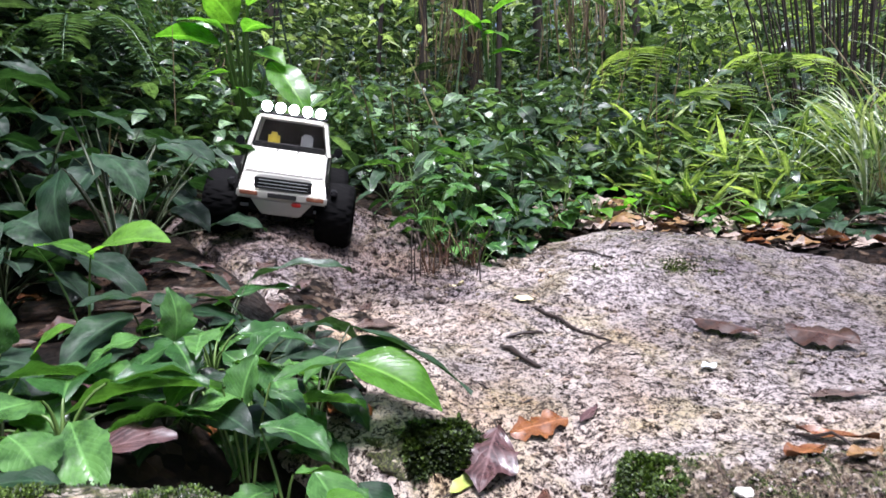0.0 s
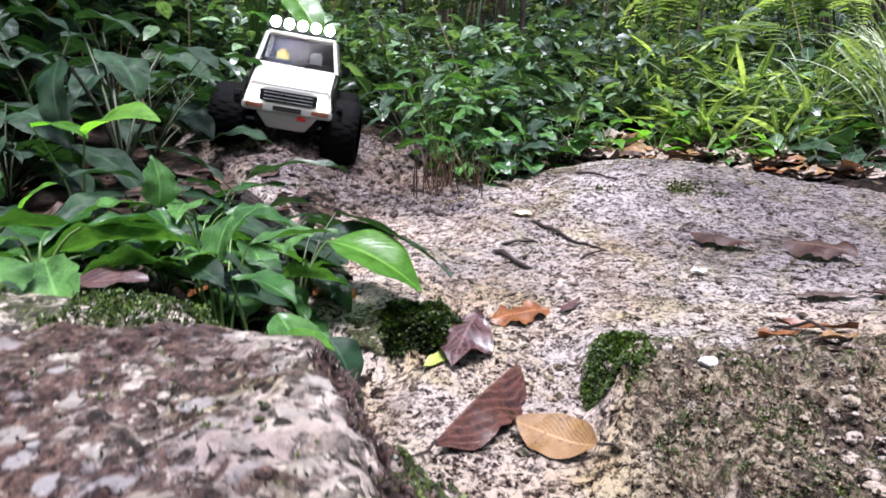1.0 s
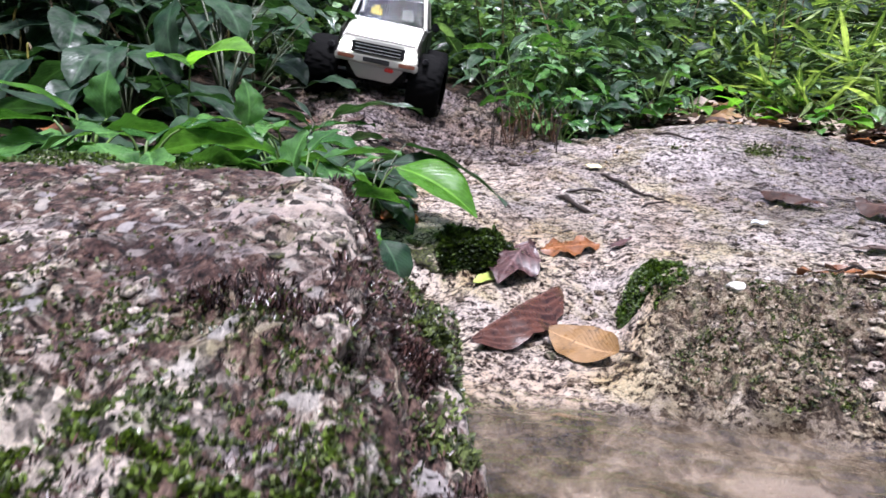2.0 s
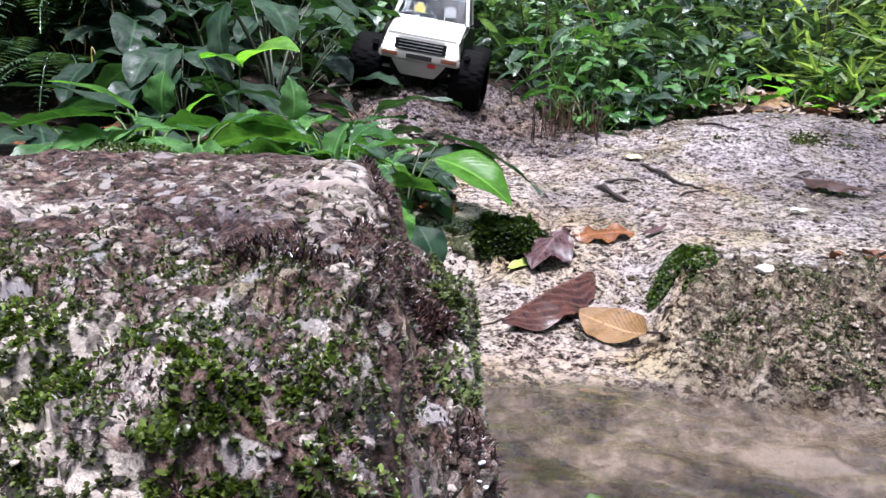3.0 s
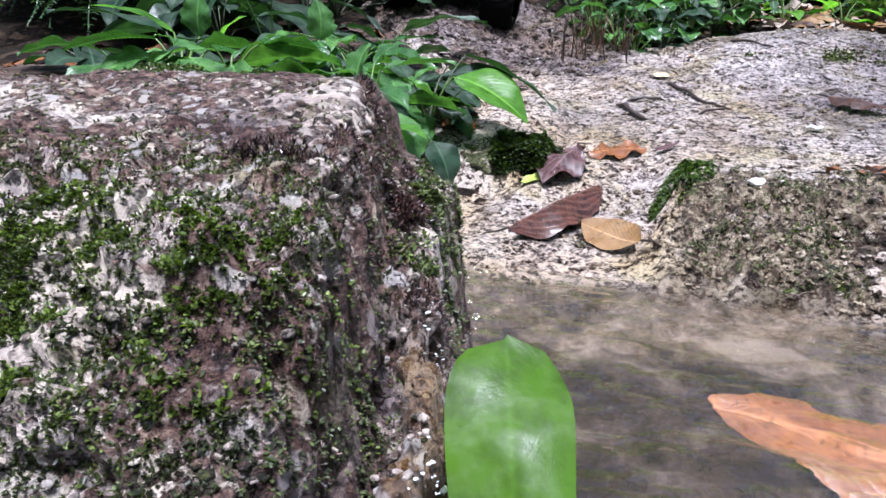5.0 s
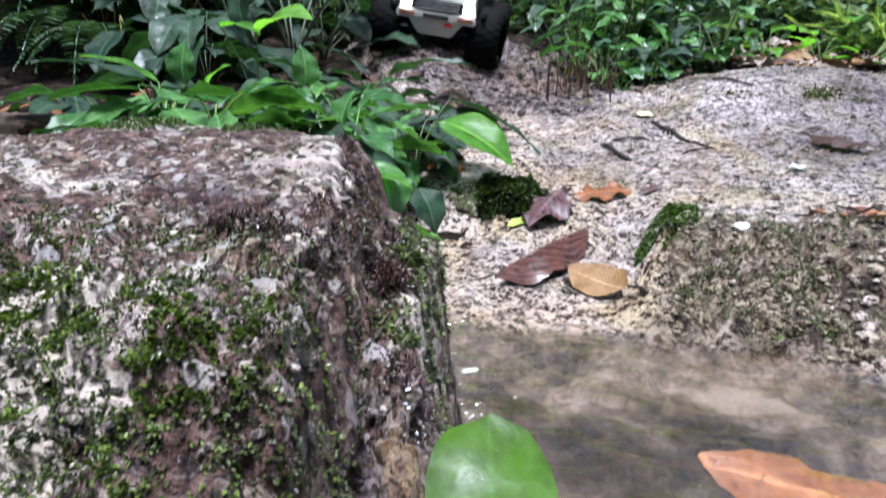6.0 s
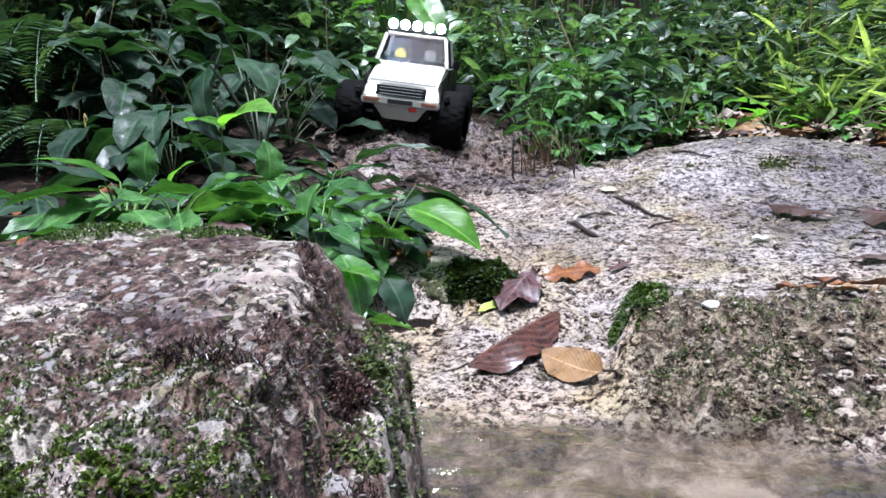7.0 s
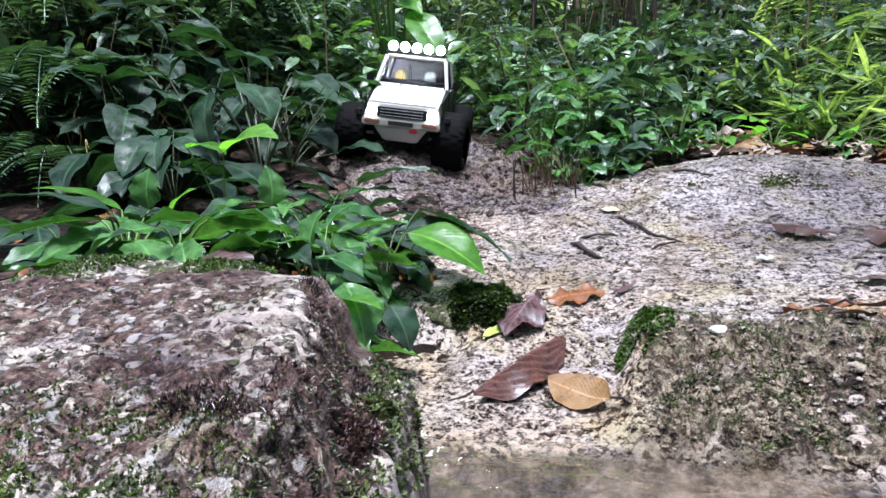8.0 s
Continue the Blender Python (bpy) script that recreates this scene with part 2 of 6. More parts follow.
def plain(name, col, rough=0.5, metal=0.0, vary=0.25, scale=60.0, relief=0.0, coat=0.0):
    m, nt, b = fresh(name)
    pos = place_of(nt)
    c = mixc(nt, noise_tex(nt, scale, 5, 0.65, pos), tuple(v * (1 - vary) for v in col), tuple(min(1, v * (1 + vary)) for v in col))
    nt.links.new(c, b.inputs["Base Color"])
    r = maths(nt, "ADD", rough - 0.08, maths(nt, "MULTIPLY", noise_tex(nt, scale * 2, 4, 0.6, pos), 0.16))
    nt.links.new(r, b.inputs["Roughness"])
    b.inputs["Metallic"].default_value = metal
    b.inputs["Coat Weight"].default_value = coat
    if relief:
        bump(nt, b, noise_tex(nt, scale * 2.5, 5, 0.7, pos), 0.7, relief)
    return m


def glowing(name, col, strength):
    m, nt, b = fresh(name)
    b.inputs["Emission Color"].default_value = (*col, 1)
    b.inputs["Emission Strength"].default_value = strength
    return m


def soil_mat():
    m, nt, b = fresh("forest_soil")
    pos = place_of(nt)
    cell = node(nt, "ShaderNodeTexVoronoi", {"Vector": pos, "Scale": 85.0})
    pick = nt.nodes.new("ShaderNodeSeparateColor")
    nt.links.new(cell.outputs["Color"], pick.inputs[0])
    litter = ramp(nt, pick.outputs[0], [(0.1, (0.006, 0.004, 0.003)), (0.5, (0.020, 0.012, 0.008)), (0.8, (0.055, 0.031, 0.018)), (0.97, (0.17, 0.12, 0.08))])
    dirt = ramp(nt, noise_tex(nt, 30, 8, 0.7, pos), [(0.35, (0.005, 0.004, 0.003)), (0.65, (0.025, 0.017, 0.011))])
    col = mixc(nt, ramp(nt, noise_tex(nt, 9, 5, 0.65, pos), [(0.4, (0, 0, 0)), (0.6, (1, 1, 1))]), dirt, litter)
    nt.links.new(col, b.inputs["Base Color"])
    b.inputs["Roughness"].default_value = 0.62
    b.inputs["Specular IOR Level"].default_value = 0.15
    bump(nt, b, maths(nt, "ADD", noise_tex(nt, 90, 7, 0.75, pos), maths(nt, "MULTIPLY", cell.outputs["Distance"], 1.0)), 1.0, 0.012)
    return m


def water_mat():
    """Shallow stream water, clouded with fine silt."""
    m, nt, b = fresh("stream_water")
    b.inputs["Base Color"].default_value = (0.95, 0.90, 0.82, 1)
    b.inputs["Roughness"].default_value = 0.015
    b.inputs["IOR"].default_value = 1.5
    b.inputs["Coat Weight"].default_value, b.inputs["Coat Roughness"].default_value, b.inputs["Coat IOR"].default_value = 1.0, 0.015, 1.5
    b.inputs["Transmission Weight"].default_value = 1.0
    pos = place_of(nt)
    col = mixc(nt, noise_tex(nt, 5, 3, 0.5, pos), (0.20, 0.15, 0.10), (0.42, 0.34, 0.25))
    silt = node(nt, "ShaderNodeBsdfDiffuse", {"Color": col})
    bump(nt, b, noise_tex(nt, 60, 2, 0.5, pos, 0.5), 0.4, 0.002)
    mix = node(nt, "ShaderNodeMixShader", {0: 0.05, 1: b.outputs[0], 2: silt.outputs[0]})
    nt.links.new(mix.outputs[0], nt.nodes["Material Output"].inputs["Surface"])
    return m


def dead_leaf(name, base, edge, gloss=0.3, pale_veins=False):
    m, nt, b = fresh(name)
    pos = place_of(nt)
    uv = nt.nodes.new("ShaderNodeUVMap")
    sep = nt.nodes.new("ShaderNodeSeparateXYZ")
    nt.links.new(uv.outputs[0], sep.inputs[0])
    across = maths(nt, "ABSOLUTE", maths(nt, "SUBTRACT", sep.outputs[1], 0.5))
    slant = maths(nt, "SUBTRACT", maths(nt, "MULTIPLY", sep.outputs[0], 22.0 if pale_veins else 38.0), maths(nt, "MULTIPLY", across, 22.0 if pale_veins else 34.0))
    slant = maths(nt, "ADD", slant, maths(nt, "MULTIPLY", noise_tex(nt, 45, 2, 0.5, pos), 2.5))
    groove = maths(nt, "POWER", maths(nt, "ABSOLUTE", maths(nt, "SINE", slant)), 0.25 if pale_veins else 0.5)
    rib = maths(nt, "SUBTRACT", 1.0, maths(nt, "MULTIPLY", across, 26.0), True)
    col = mixc(nt, ramp(nt, noise_tex(nt, 70, 6, 0.7, pos), [(0.35, (0, 0, 0)), (0.65, (1, 1, 1))]), base, edge)
    col = mixc(nt, maths(nt, "MULTIPLY", maths(nt, "SUBTRACT", 1.0, groove), 0.5 if pale_veins else 0.3), col, tuple(min(1, 2.6 * c + 0.04) for c in edge) if pale_veins else tuple(c * 0.72 for c in base))
    col = mixc(nt, maths(nt, "MULTIPLY", rib, 0.6), col, tuple(min(1, c * 1.8 + 0.05) for c in edge))
    rot_spots = ramp(nt, noise_tex(nt, 160, 6, 0.75, pos, 0.5), [(0.36, (0.75,) * 3), (0.44, (0, 0, 0))])
    col = mixc(nt, rot_spots, col, tuple(c * 0.25 for c in base))
    nt.links.new(col, b.inputs["Base Color"])
    nt.links.new(ramp(nt, noise_tex(nt, 60, 4, 0.6, pos), [(0.4, (gloss * 0.6,) * 3), (0.62, (min(1.0, gloss * 1.8),) * 3)]), b.inputs["Roughness"])
    bump(nt, b, maths(nt, "ADD", groove, maths(nt, "MULTIPLY", noise_tex(nt, 300, 4, 0.7, pos), 0.8)), 0.35, 0.0006)
    return m


ROCK = granite("granite_slab", 165.0, (0.87, 0.78, 0.70), (1.0, 0.84, 0.68))
BOULDER = crusted("granite_boulder")
SOIL, WATER = soil_mat(), water_mat()
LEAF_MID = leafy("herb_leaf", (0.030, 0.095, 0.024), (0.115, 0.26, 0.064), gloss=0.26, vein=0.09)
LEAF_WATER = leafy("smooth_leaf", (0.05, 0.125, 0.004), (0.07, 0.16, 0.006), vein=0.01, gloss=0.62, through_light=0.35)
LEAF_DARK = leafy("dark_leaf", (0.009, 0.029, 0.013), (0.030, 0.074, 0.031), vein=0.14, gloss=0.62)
LEAF_BRIGHT = leafy("bright_leaf", (0.09, 0.25, 0.03), (0.17, 0.37, 0.05), through_light=0.5, vein=0.12)
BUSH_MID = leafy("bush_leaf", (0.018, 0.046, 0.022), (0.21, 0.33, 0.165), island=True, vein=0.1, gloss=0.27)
# paler copy of the bush leaf: light farther up the slope put into the colour
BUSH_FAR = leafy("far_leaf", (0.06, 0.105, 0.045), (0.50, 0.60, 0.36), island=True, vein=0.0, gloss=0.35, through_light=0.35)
# darker copy of the bush leaf: shade among the bushes put into the colour
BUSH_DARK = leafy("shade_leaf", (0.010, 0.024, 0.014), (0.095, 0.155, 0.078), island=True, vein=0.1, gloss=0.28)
BUSH_LIGHT = leafy("sapling_leaf", (0.055, 0.11, 0.03), (0.38, 0.47, 0.19), island=True, vein=0.1, gloss=0.35, through_light=0.4)
GRASS = leafy("grass_blade", (0.18, 0.24, 0.13), (0.52, 0.56, 0.40), island=True, vein=0.0, gloss=0.45)
DRY = leafy("dry_blade", (0.12, 0.08, 0.045), (0.34, 0.27, 0.17), island=True, vein=0.0, gloss=0.6)
FERN = leafy("fern_frond", (0.04, 0.085, 0.04), (0.15, 0.23, 0.13), island=True, vein=0.0, gloss=0.28)
MOSS = leafy("moss", (0.014, 0.019, 0.009), (0.14, 0.18, 0.048), island=True, vein=0.0, gloss=0.5, through_light=0.25)
STALK = plain("green_stalk", (0.10, 0.17, 0.04), 0.45)
DARK_STALK = plain("dark_stalk", (0.035, 0.05, 0.018), 0.5)
TWIG = plain("wet_twig", (0.026, 0.016, 0.012), 0.5, relief=0.001, vary=0.5)
BARK = plain("bark", (0.034, 0.024, 0.017), 0.8, relief=0.004, vary=0.5, scale=25)
DEAD_BROWN = dead_leaf("dead_brown", (0.022, 0.010, 0.007), (0.065, 0.028, 0.016), 0.45)
DEAD_RED = dead_leaf("dead_red_brown", (0.020, 0.009, 0.007), (0.080, 0.030, 0.018), 0.2, True)
DEAD_PURPLE = dead_leaf("dead_purple", (0.024, 0.010, 0.011), (0.085, 0.042, 0.040), 0.36, True)
DEAD_TAN = dead_leaf("dead_tan", (0.17, 0.095, 0.036), (0.25, 0.145, 0.06), 0.4)
DEAD_ORANGE = dead_leaf("dead_orange", (0.11, 0.036, 0.012), (0.24, 0.095, 0.03), 0.3)
DEAD_GREY = dead_leaf("dead_grey_brown", (0.045, 0.028, 0.022), (0.12, 0.078, 0.06), 0.4)
PETAL = plain("pale_petal", (0.46, 0.50, 0.49), 0.5, vary=0.3)
FRESH = plain("yellow_green_leaf", (0.30, 0.36, 0.08), 0.4, vary=0.2)
CHIP = plain("pale_stone", (0.50, 0.48, 0.43), 0.6, vary=0.35, relief=0.001)
REDDRY = leafy("reddish_dry_blade", (0.05, 0.022, 0.014), (0.14, 0.075, 0.045), island=True, vein=0.0, gloss=0.6)
YELLOW = plain("pale_yellow_leaf", (0.62, 0.56, 0.30), 0.5, vary=0.15)


# ---------------------------------------------------------------- builders
def part(name, mesh, material, parent=None, label="", at=None):
    """Links a mesh (or a bmesh) as one object, under a thing or under a part of it."""
    if isinstance(mesh, bmesh.types.BMesh):
        bm, mesh = mesh, bpy.data.meshes.new(name)
        bm.to_mesh(mesh)
        bm.free()
    if material and not mesh.materials:
        mesh.materials.append(material)
    ob = new(name, mesh)
    if parent:
        ob.parent = parent
    if at is not None:
        ob.matrix_basis = at
    return tagged(ob, label)


def empty(name, at, label, category, group=""):
    ob = new(name)
    ob.empty_display_size = 0.02
    ob.matrix_basis = at if isinstance(at, Matrix) else Matrix.Translation(at)
    return tagged(ob, label, category, group)


def raw_mesh(name, verts, quads, uvs=None, smooth=True):
    """A mesh from arrays of vertices and four-sided faces."""
    me = bpy.data.meshes.new(name)
    verts, quads = np.asarray(verts, np.float32), np.asarray(quads, np.int32)
    me.vertices.add(len(verts))
    me.vertices.foreach_set("co", verts.ravel())
    me.loops.add(quads.size)
    me.loops.foreach_set("vertex_index", quads.ravel())
    me.polygons.add(len(quads))
    me.polygons.foreach_set("loop_start", np.arange(0, quads.size, quads.shape[1], dtype=np.int32))
    if uvs is not None:
        layer = me.uv_layers.new(name="UVMap")
        layer.data.foreach_set("uv", np.asarray(uvs, np.float32)[quads.ravel()].ravel())
    me.update(calc_edges=True)
    if smooth:
        me.polygons.foreach_set("use_smooth", np.ones(len(quads), dtype=bool))
    me.validate()
    return me


def grid_quads(nu, nv):
    a = (np.arange(nu - 1)[:, None] * nv + np.arange(nv - 1)).ravel()
    return np.stack([a, a + nv, a + nv + 1, a + 1], 1)


def blade(nu, nv, widest=0.42, power=0.8, arch=0.12, fold=0.15, wave=0.0, seed=0, tail=0.0, tear=0.0, cup=0.12):
    """A unit leaf: from (0,0,0) to (1,0,0), one unit wide, arched and folded along the midrib."""
    r = np.random.default_rng(seed)
    u, v = np.linspace(0, 1, nu), np.linspace(-1, 1, nv)
    s = np.where(u < widest, u / widest, (1 - u) / (1 - widest))
    half = 0.5 * np.sin(np.clip(s, 0, 1) * np.pi / 2) ** power
    half = np.maximum(half, 0.012)
    if tail:
        half *= np.where(u > 0.8, 1 - tail * (u - 0.8) / 0.2, 1)
    x = np.repeat(u[:, None], nv, 1)
    edge = 1 + tear * (r.random((nu, nv)) - 0.6) * np.abs(v)[None, :] ** 3
    y = half[:, None] * v[None, :] * edge
    z = arch * 4 * x * (1 - x) + fold * np.abs(y) * 1.0 - cup * (np.abs(v)[None, :] ** 2) * half[:, None]
    if wave:
        ph = r.random(4) * 6.28
        z = z + wave * np.abs(v)[None, :] * np.sin(x * 16 + ph[0] + 1.5 * np.sign(v)[None, :]) + wave * 0.6 * np.sin(x * 7 + ph[1]) * v[None, :]
    return np.stack([x, y, z], -1).reshape(-1, 3), grid_quads(nu, nv), np.stack([x, (v[None, :] + 1) / 2 + 0 * x], -1).reshape(-1, 2)


def along(base, tip, roll=0.0):
    """Axes of a leaf that goes from base to tip with its upper side up, turned by roll degrees about its length."""
    x = Vector(tip) - Vector(base)
    n = x.length
    x.normalize()
    up = Vector((0, 0, 1)) if abs(x.z) < 0.93 else Vector((0, -1, 0.25)).normalized()
    y = up.cross(x).normalized()
    z = x.cross(y)
    m = Matrix((x, y, z)).transposed()
    return Matrix.Rotation(radians(roll), 3, x) @ m, n


def placed(base, tip, width, roll=0.0):
    m, n = along(base, tip, roll)
    return Matrix.Translation(base) @ m.to_4x4() @ Matrix.Diagonal((n, width, min(n, 1.6 * width), 1))


def tube(points, radii, sides=6, name="tube"):
    """A round stem through points, as a mesh."""
    pts = [Vector(p) for p in points]
    verts = []
    for i, p in enumerate(pts):
        d = (pts[min(i + 1, len(pts) - 1)] - pts[max(i - 1, 0)]).normalized()
        a = d.cross(Vector((0.31, 0.77, 0.55))).normalized()
        b = d.cross(a)
        for k in range(sides):
            g = 2 * math.pi * k / sides
            verts.append(p + radii[i] * (math.cos(g) * a + math.sin(g) * b))
    quads = [(i * sides + k, i * sides + (k + 1) % sides, (i + 1) * sides + (k + 1) % sides, (i + 1) * sides + k) for i in range(len(pts) - 1) for k in range(sides)]
    return raw_mesh(name, [tuple(v) for v in verts], quads)


def bent(a, b, sag, n=6):
    """Points on a stalk from a to b that starts upright."""
    a, b = Vector(a), Vector(b)
    mid = Vector((a.x * 0.65 + b.x * 0.35, a.y * 0.65 + b.y * 0.35, max(a.z, b.z) * 0.6 + min(a.z, b.z) * 0.4 + sag))
    return [(1 - s) ** 2 * a + 2 * s * (1 - s) * mid + s * s * b for s in [i / (n - 1) for i in range(n)]]


def rot_batch(x, up, roll):
    """Rotation matrices whose first column is x, upper side near up."""
    x = x / np.linalg.norm(x, axis=1, keepdims=True)
    y = np.cross(up, x)
    y /= np.maximum(np.linalg.norm(y, axis=1, keepdims=True), 1e-6)
    z = np.cross(x, y)
    c, s = np.cos(roll)[:, None], np.sin(roll)[:, None]
    return np.stack([x, c * y + s * z, c * z - s * y], 2)


def batch(name, templates, base, way, length, width, roll=None, up=None, deep=False):
    """Many leaves in one mesh: each a copy of one of the unit templates."""
    n = len(base)
    roll = rng.normal(0, 0.35, n) if roll is None else roll
    up = np.tile([0.0, 0.0, 1.0], (n, 1)) + rng.normal(0, 0.15, (n, 3)) if up is None else up
    rot = rot_batch(way, up, roll)
    which = rng.integers(0, len(templates), n)
    vs, qs, us, off = [], [], [], 0
    for k, (tv, tq, tu) in enumerate(templates):
        i = np.nonzero(which == k)[0]
        if not len(i):
            continue
        scl = np.stack([length[i], width[i], length[i] if deep else np.minimum(length[i], 1.6 * width[i])], 1)
        pts = np.einsum("nij,nvj->nvi", rot[i], tv[None] * scl[:, None, :]) + base[i][:, None, :]
        vs.append(pts.reshape(-1, 3))
        qs.append((tq[None] + (np.arange(len(i)) * len(tv))[:, None, None] + off).reshape(-1, tq.shape[1]))
        us.append(np.tile(tu, (len(i), 1)))
        off += len(i) * len(tv)
    return raw_mesh(name, np.concatenate(vs), np.concatenate(qs), np.concatenate(us))


def step(a, b, v):
    t = np.clip((v - a) / (b - a), 0, 1)
    return t * t * (3 - 2 * t)


def lattice_noise(seed):
    """Smooth value noise on arrays."""
    table = np.random.default_rng(seed).random(4096)

    def value(x, y, z):
        xi, yi, zi = np.floor(x).astype(int), np.floor(y).astype(int), np.floor(z).astype(int)
        fx, fy, fz = (t * t * (3 - 2 * t) for t in (x - xi, y - yi, z - zi))
        out = 0
        for i in (0, 1):
            for j in (0, 1):
                for k in (0, 1):
                    h = table[((xi + i) * 73 + (yi + j) * 1579 + (zi + k) * 3361) % 4096]
                    out = out + h * (fx if i else 1 - fx) * (fy if j else 1 - fy) * (fz if k else 1 - fz)
        return out * 2 - 1

    return value


VN = lattice_noise(3)


def fbm(x, y, scale, octaves=4, z=0.0, gain=0.5):
    out, amp, tot = 0, 1.0, 0.0
    for o in range(octaves):
        s = scale * 2.03**o
        out, tot, amp = out + amp * VN(x * s + 17 * o, y * s - 9 * o, z * s + 5.5 * o + 0 * x), tot + amp, amp * gain
    return out / tot


# ---------------------------------------------------------------- the shape of the land
def slope(y):
    return np.interp(y, [-2, -0.4, 0.2, 0.36, 0.43, 0.5, 0.6, 0.75, 0.9, 1.07, 1.2, 1.4, 1.6, 2, 3, 6, 12, 60], [0.1, 0.02, -0.02, 0.0, 0.012, 0.03, 0.05, 0.074, 0.092, 0.124, 0.148, 0.176, 0.21, 0.28, 0.42, 0.9, 1.8, 5])


def shelf(y):
    return np.interp(y, [-2, 0.0, 0.25, 0.6, 0.9, 1.3, 1.6, 2, 3, 6, 12, 60], [0.12, 0.11, 0.115, 0.128, 0.165, 0.228, 0.262, 0.32, 0.46, 0.95, 1.8, 5])


def slab_height(x, y):
    xw, yw = x + 0.02 * fbm(x, y, 9, 3), y + 0.02 * fbm(x + 5, y, 9, 3)
    right = np.interp(yw, [0.0, 0.30, 0.345, 0.415, 0.435, 0.465, 0.5, 0.6, 0.75, 0.9], [-0.05, -0.018, 0.0, 0.016, 0.034, 0.06, 0.062, 0.057, 0.074, 0.092])
    mid = np.interp(yw, [0.0, 0.33, 0.365, 0.43, 0.5, 0.57, 0.635, 0.75, 0.9], [-0.045, -0.012, 0.0, 0.006, 0.02, 0.038, 0.056, 0.074, 0.092])
    left = np.interp(yw, [0.2, 0.36, 0.5, 0.56, 0.585, 0.62, 0.75, 0.9], [-0.05, -0.004, 0.008, 0.015, 0.05, 0.062, 0.085, 0.105])
    near = left + (mid - left) * step(-0.03, 0.03, xw) + (right - mid) * step(0.125, 0.16, xw)
    z = np.where(y < 0.9, near + (slope(y) - near) * step(0.75, 0.9, y), slope(y))
    z = z + (shelf(y) - z) * step(-0.12, -0.34, x) * step(0.55, 0.8, y)
    z = z + 0.012 * step(0.3, 0.5, x) * step(0.9, 0.7, y)
    z = z + 0.014 * np.exp(-(((x + 0.34) / 0.22) ** 2 + ((y - 1.36) / 0.3) ** 2))
    z = z + 0.034 * np.exp(-(((x - 0.37) / 0.20) ** 2 + ((y - 1.22) / 0.2) ** 2))
    # channel where the water has run, and a broken ledge higher up
    ledge = step(0.02, -0.08, x) * step(1.0, 1.35, y)
    z = z + ledge * (0.013 * np.round(2.4 * fbm(x, y, 12, 3)) + 0.014 * fbm(x, y, 36, 4, 0.0, 0.6) + 0.007 * fbm(x, y, 85, 3))
    z = z + step(0.10, 0.16, x) * step(0.33, 0.38, y) * step(0.56, 0.5, y) * (0.017 * fbm(x, y, 42, 4, 0.0, 0.6) + 0.013 * np.abs(fbm(x + 6, y, 58, 3)) - 0.004 * step(0.1, 0.4, fbm(x + 3, y, 34, 3)) + 0.003 * fbm(x, y, 110, 3))
    return z + 0.006 * fbm(x, y, 12, 4) + 0.0028 * fbm(x, y, 60, 4, 0.0, 0.6)


def slab_inside(x, y):
    """1 on the bare rock, 0 where soil and plants cover it."""
    wob = 0.09 * fbm(x, y, 6, 4)
    back = np.interp(x, [-0.7, -0.45, -0.1, 0.05, 0.2, 0.35, 0.6, 0.9], [1.5, 1.75, 1.6, 1.22, 1.3, 1.45, 1.3, 1.0]) + wob * 0.6
    side = np.interp(y, [0.0, 0.8, 1.2, 1.5], [0.95, 0.95, 0.78, 0.6]) + wob
    leftside = np.interp(y, [0.0, 0.5, 0.7, 0.9, 1.3, 1.8], [-0.10, -0.12, -0.2, -0.26, -0.55, -0.6]) + wob * 0.5
    return step(-0.57, -0.5, y) * step(0.03, -0.03, y - back) * step(0.03, -0.03, x - side) * step(-0.03, 0.03, x - leftside)


def soil_height(x, y):
    z = slope(y)
    z = z + (shelf(y) - z) * step(-0.08, -0.26, x)
    bank = step(-0.55, -1.3, x) * step(0.6, 1.6, y)
    z = z + 0.45 * bank + 0.10 * step(-0.6, -2.5, x)
    z = z + 0.05 * step(0.75, 1.4, x) * step(0.5, 1.2, y)
    bend = step(0.12, -0.08, y)
    xp, yp = x + bend * 0.25 * fbm(x, y, 2.2, 3), y + bend * 0.3 * fbm(x + 8, y, 2.0, 3)
    xp = xp + 0.9 * np.maximum(0.0, xp - 0.6) * step(0.1, -0.5, yp)
    pool = step(0.40, 0.33, yp) * step(-0.55, -0.25, yp) * step(-0.16, -0.03, xp) * step(1.4, 1.1, xp)
    z = z + (-0.075 - z) * pool
    z = z + 0.02 * fbm(x, y, 5, 4) * (1 - pool) + 0.008 * fbm(x, y, 28, 3) + 0.15 * fbm(x, y, 0.35, 3) * step(3, 8, np.hypot(x, y))
    return z - 0.03 * slab_inside(x, y) * (1 - pool)


def spaced(lo, hi, fine_lo, fine_hi, d, grow):
    """Steps of d between fine_lo and fine_hi, growing outwards to lo and hi."""
    mid = list(np.arange(fine_lo, fine_hi, d))
    up, s = [fine_hi], d
    while up[-1] < hi:
        s *= grow
        up.append(up[-1] + s)
    down, s = [], d
    at = fine_lo
    while at > lo:
        s *= grow
        at -= s
        down.append(at)
    return np.array(down[::-1] + mid + up)


def sheet(name, xs, ys, height):
    x, y = np.meshgrid(xs, ys, indexing="ij")
    z = height(x, y)
    return raw_mesh(name, np.stack([x, y, z], -1).reshape(-1, 3), grid_quads(len(xs), len(ys))), x.ravel(), y.ravel(), z.ravel()


def stain(mesh, name, values):
    mesh.attributes.new(name, "FLOAT", "POINT").data.foreach_set("value", np.asarray(values, np.float32))


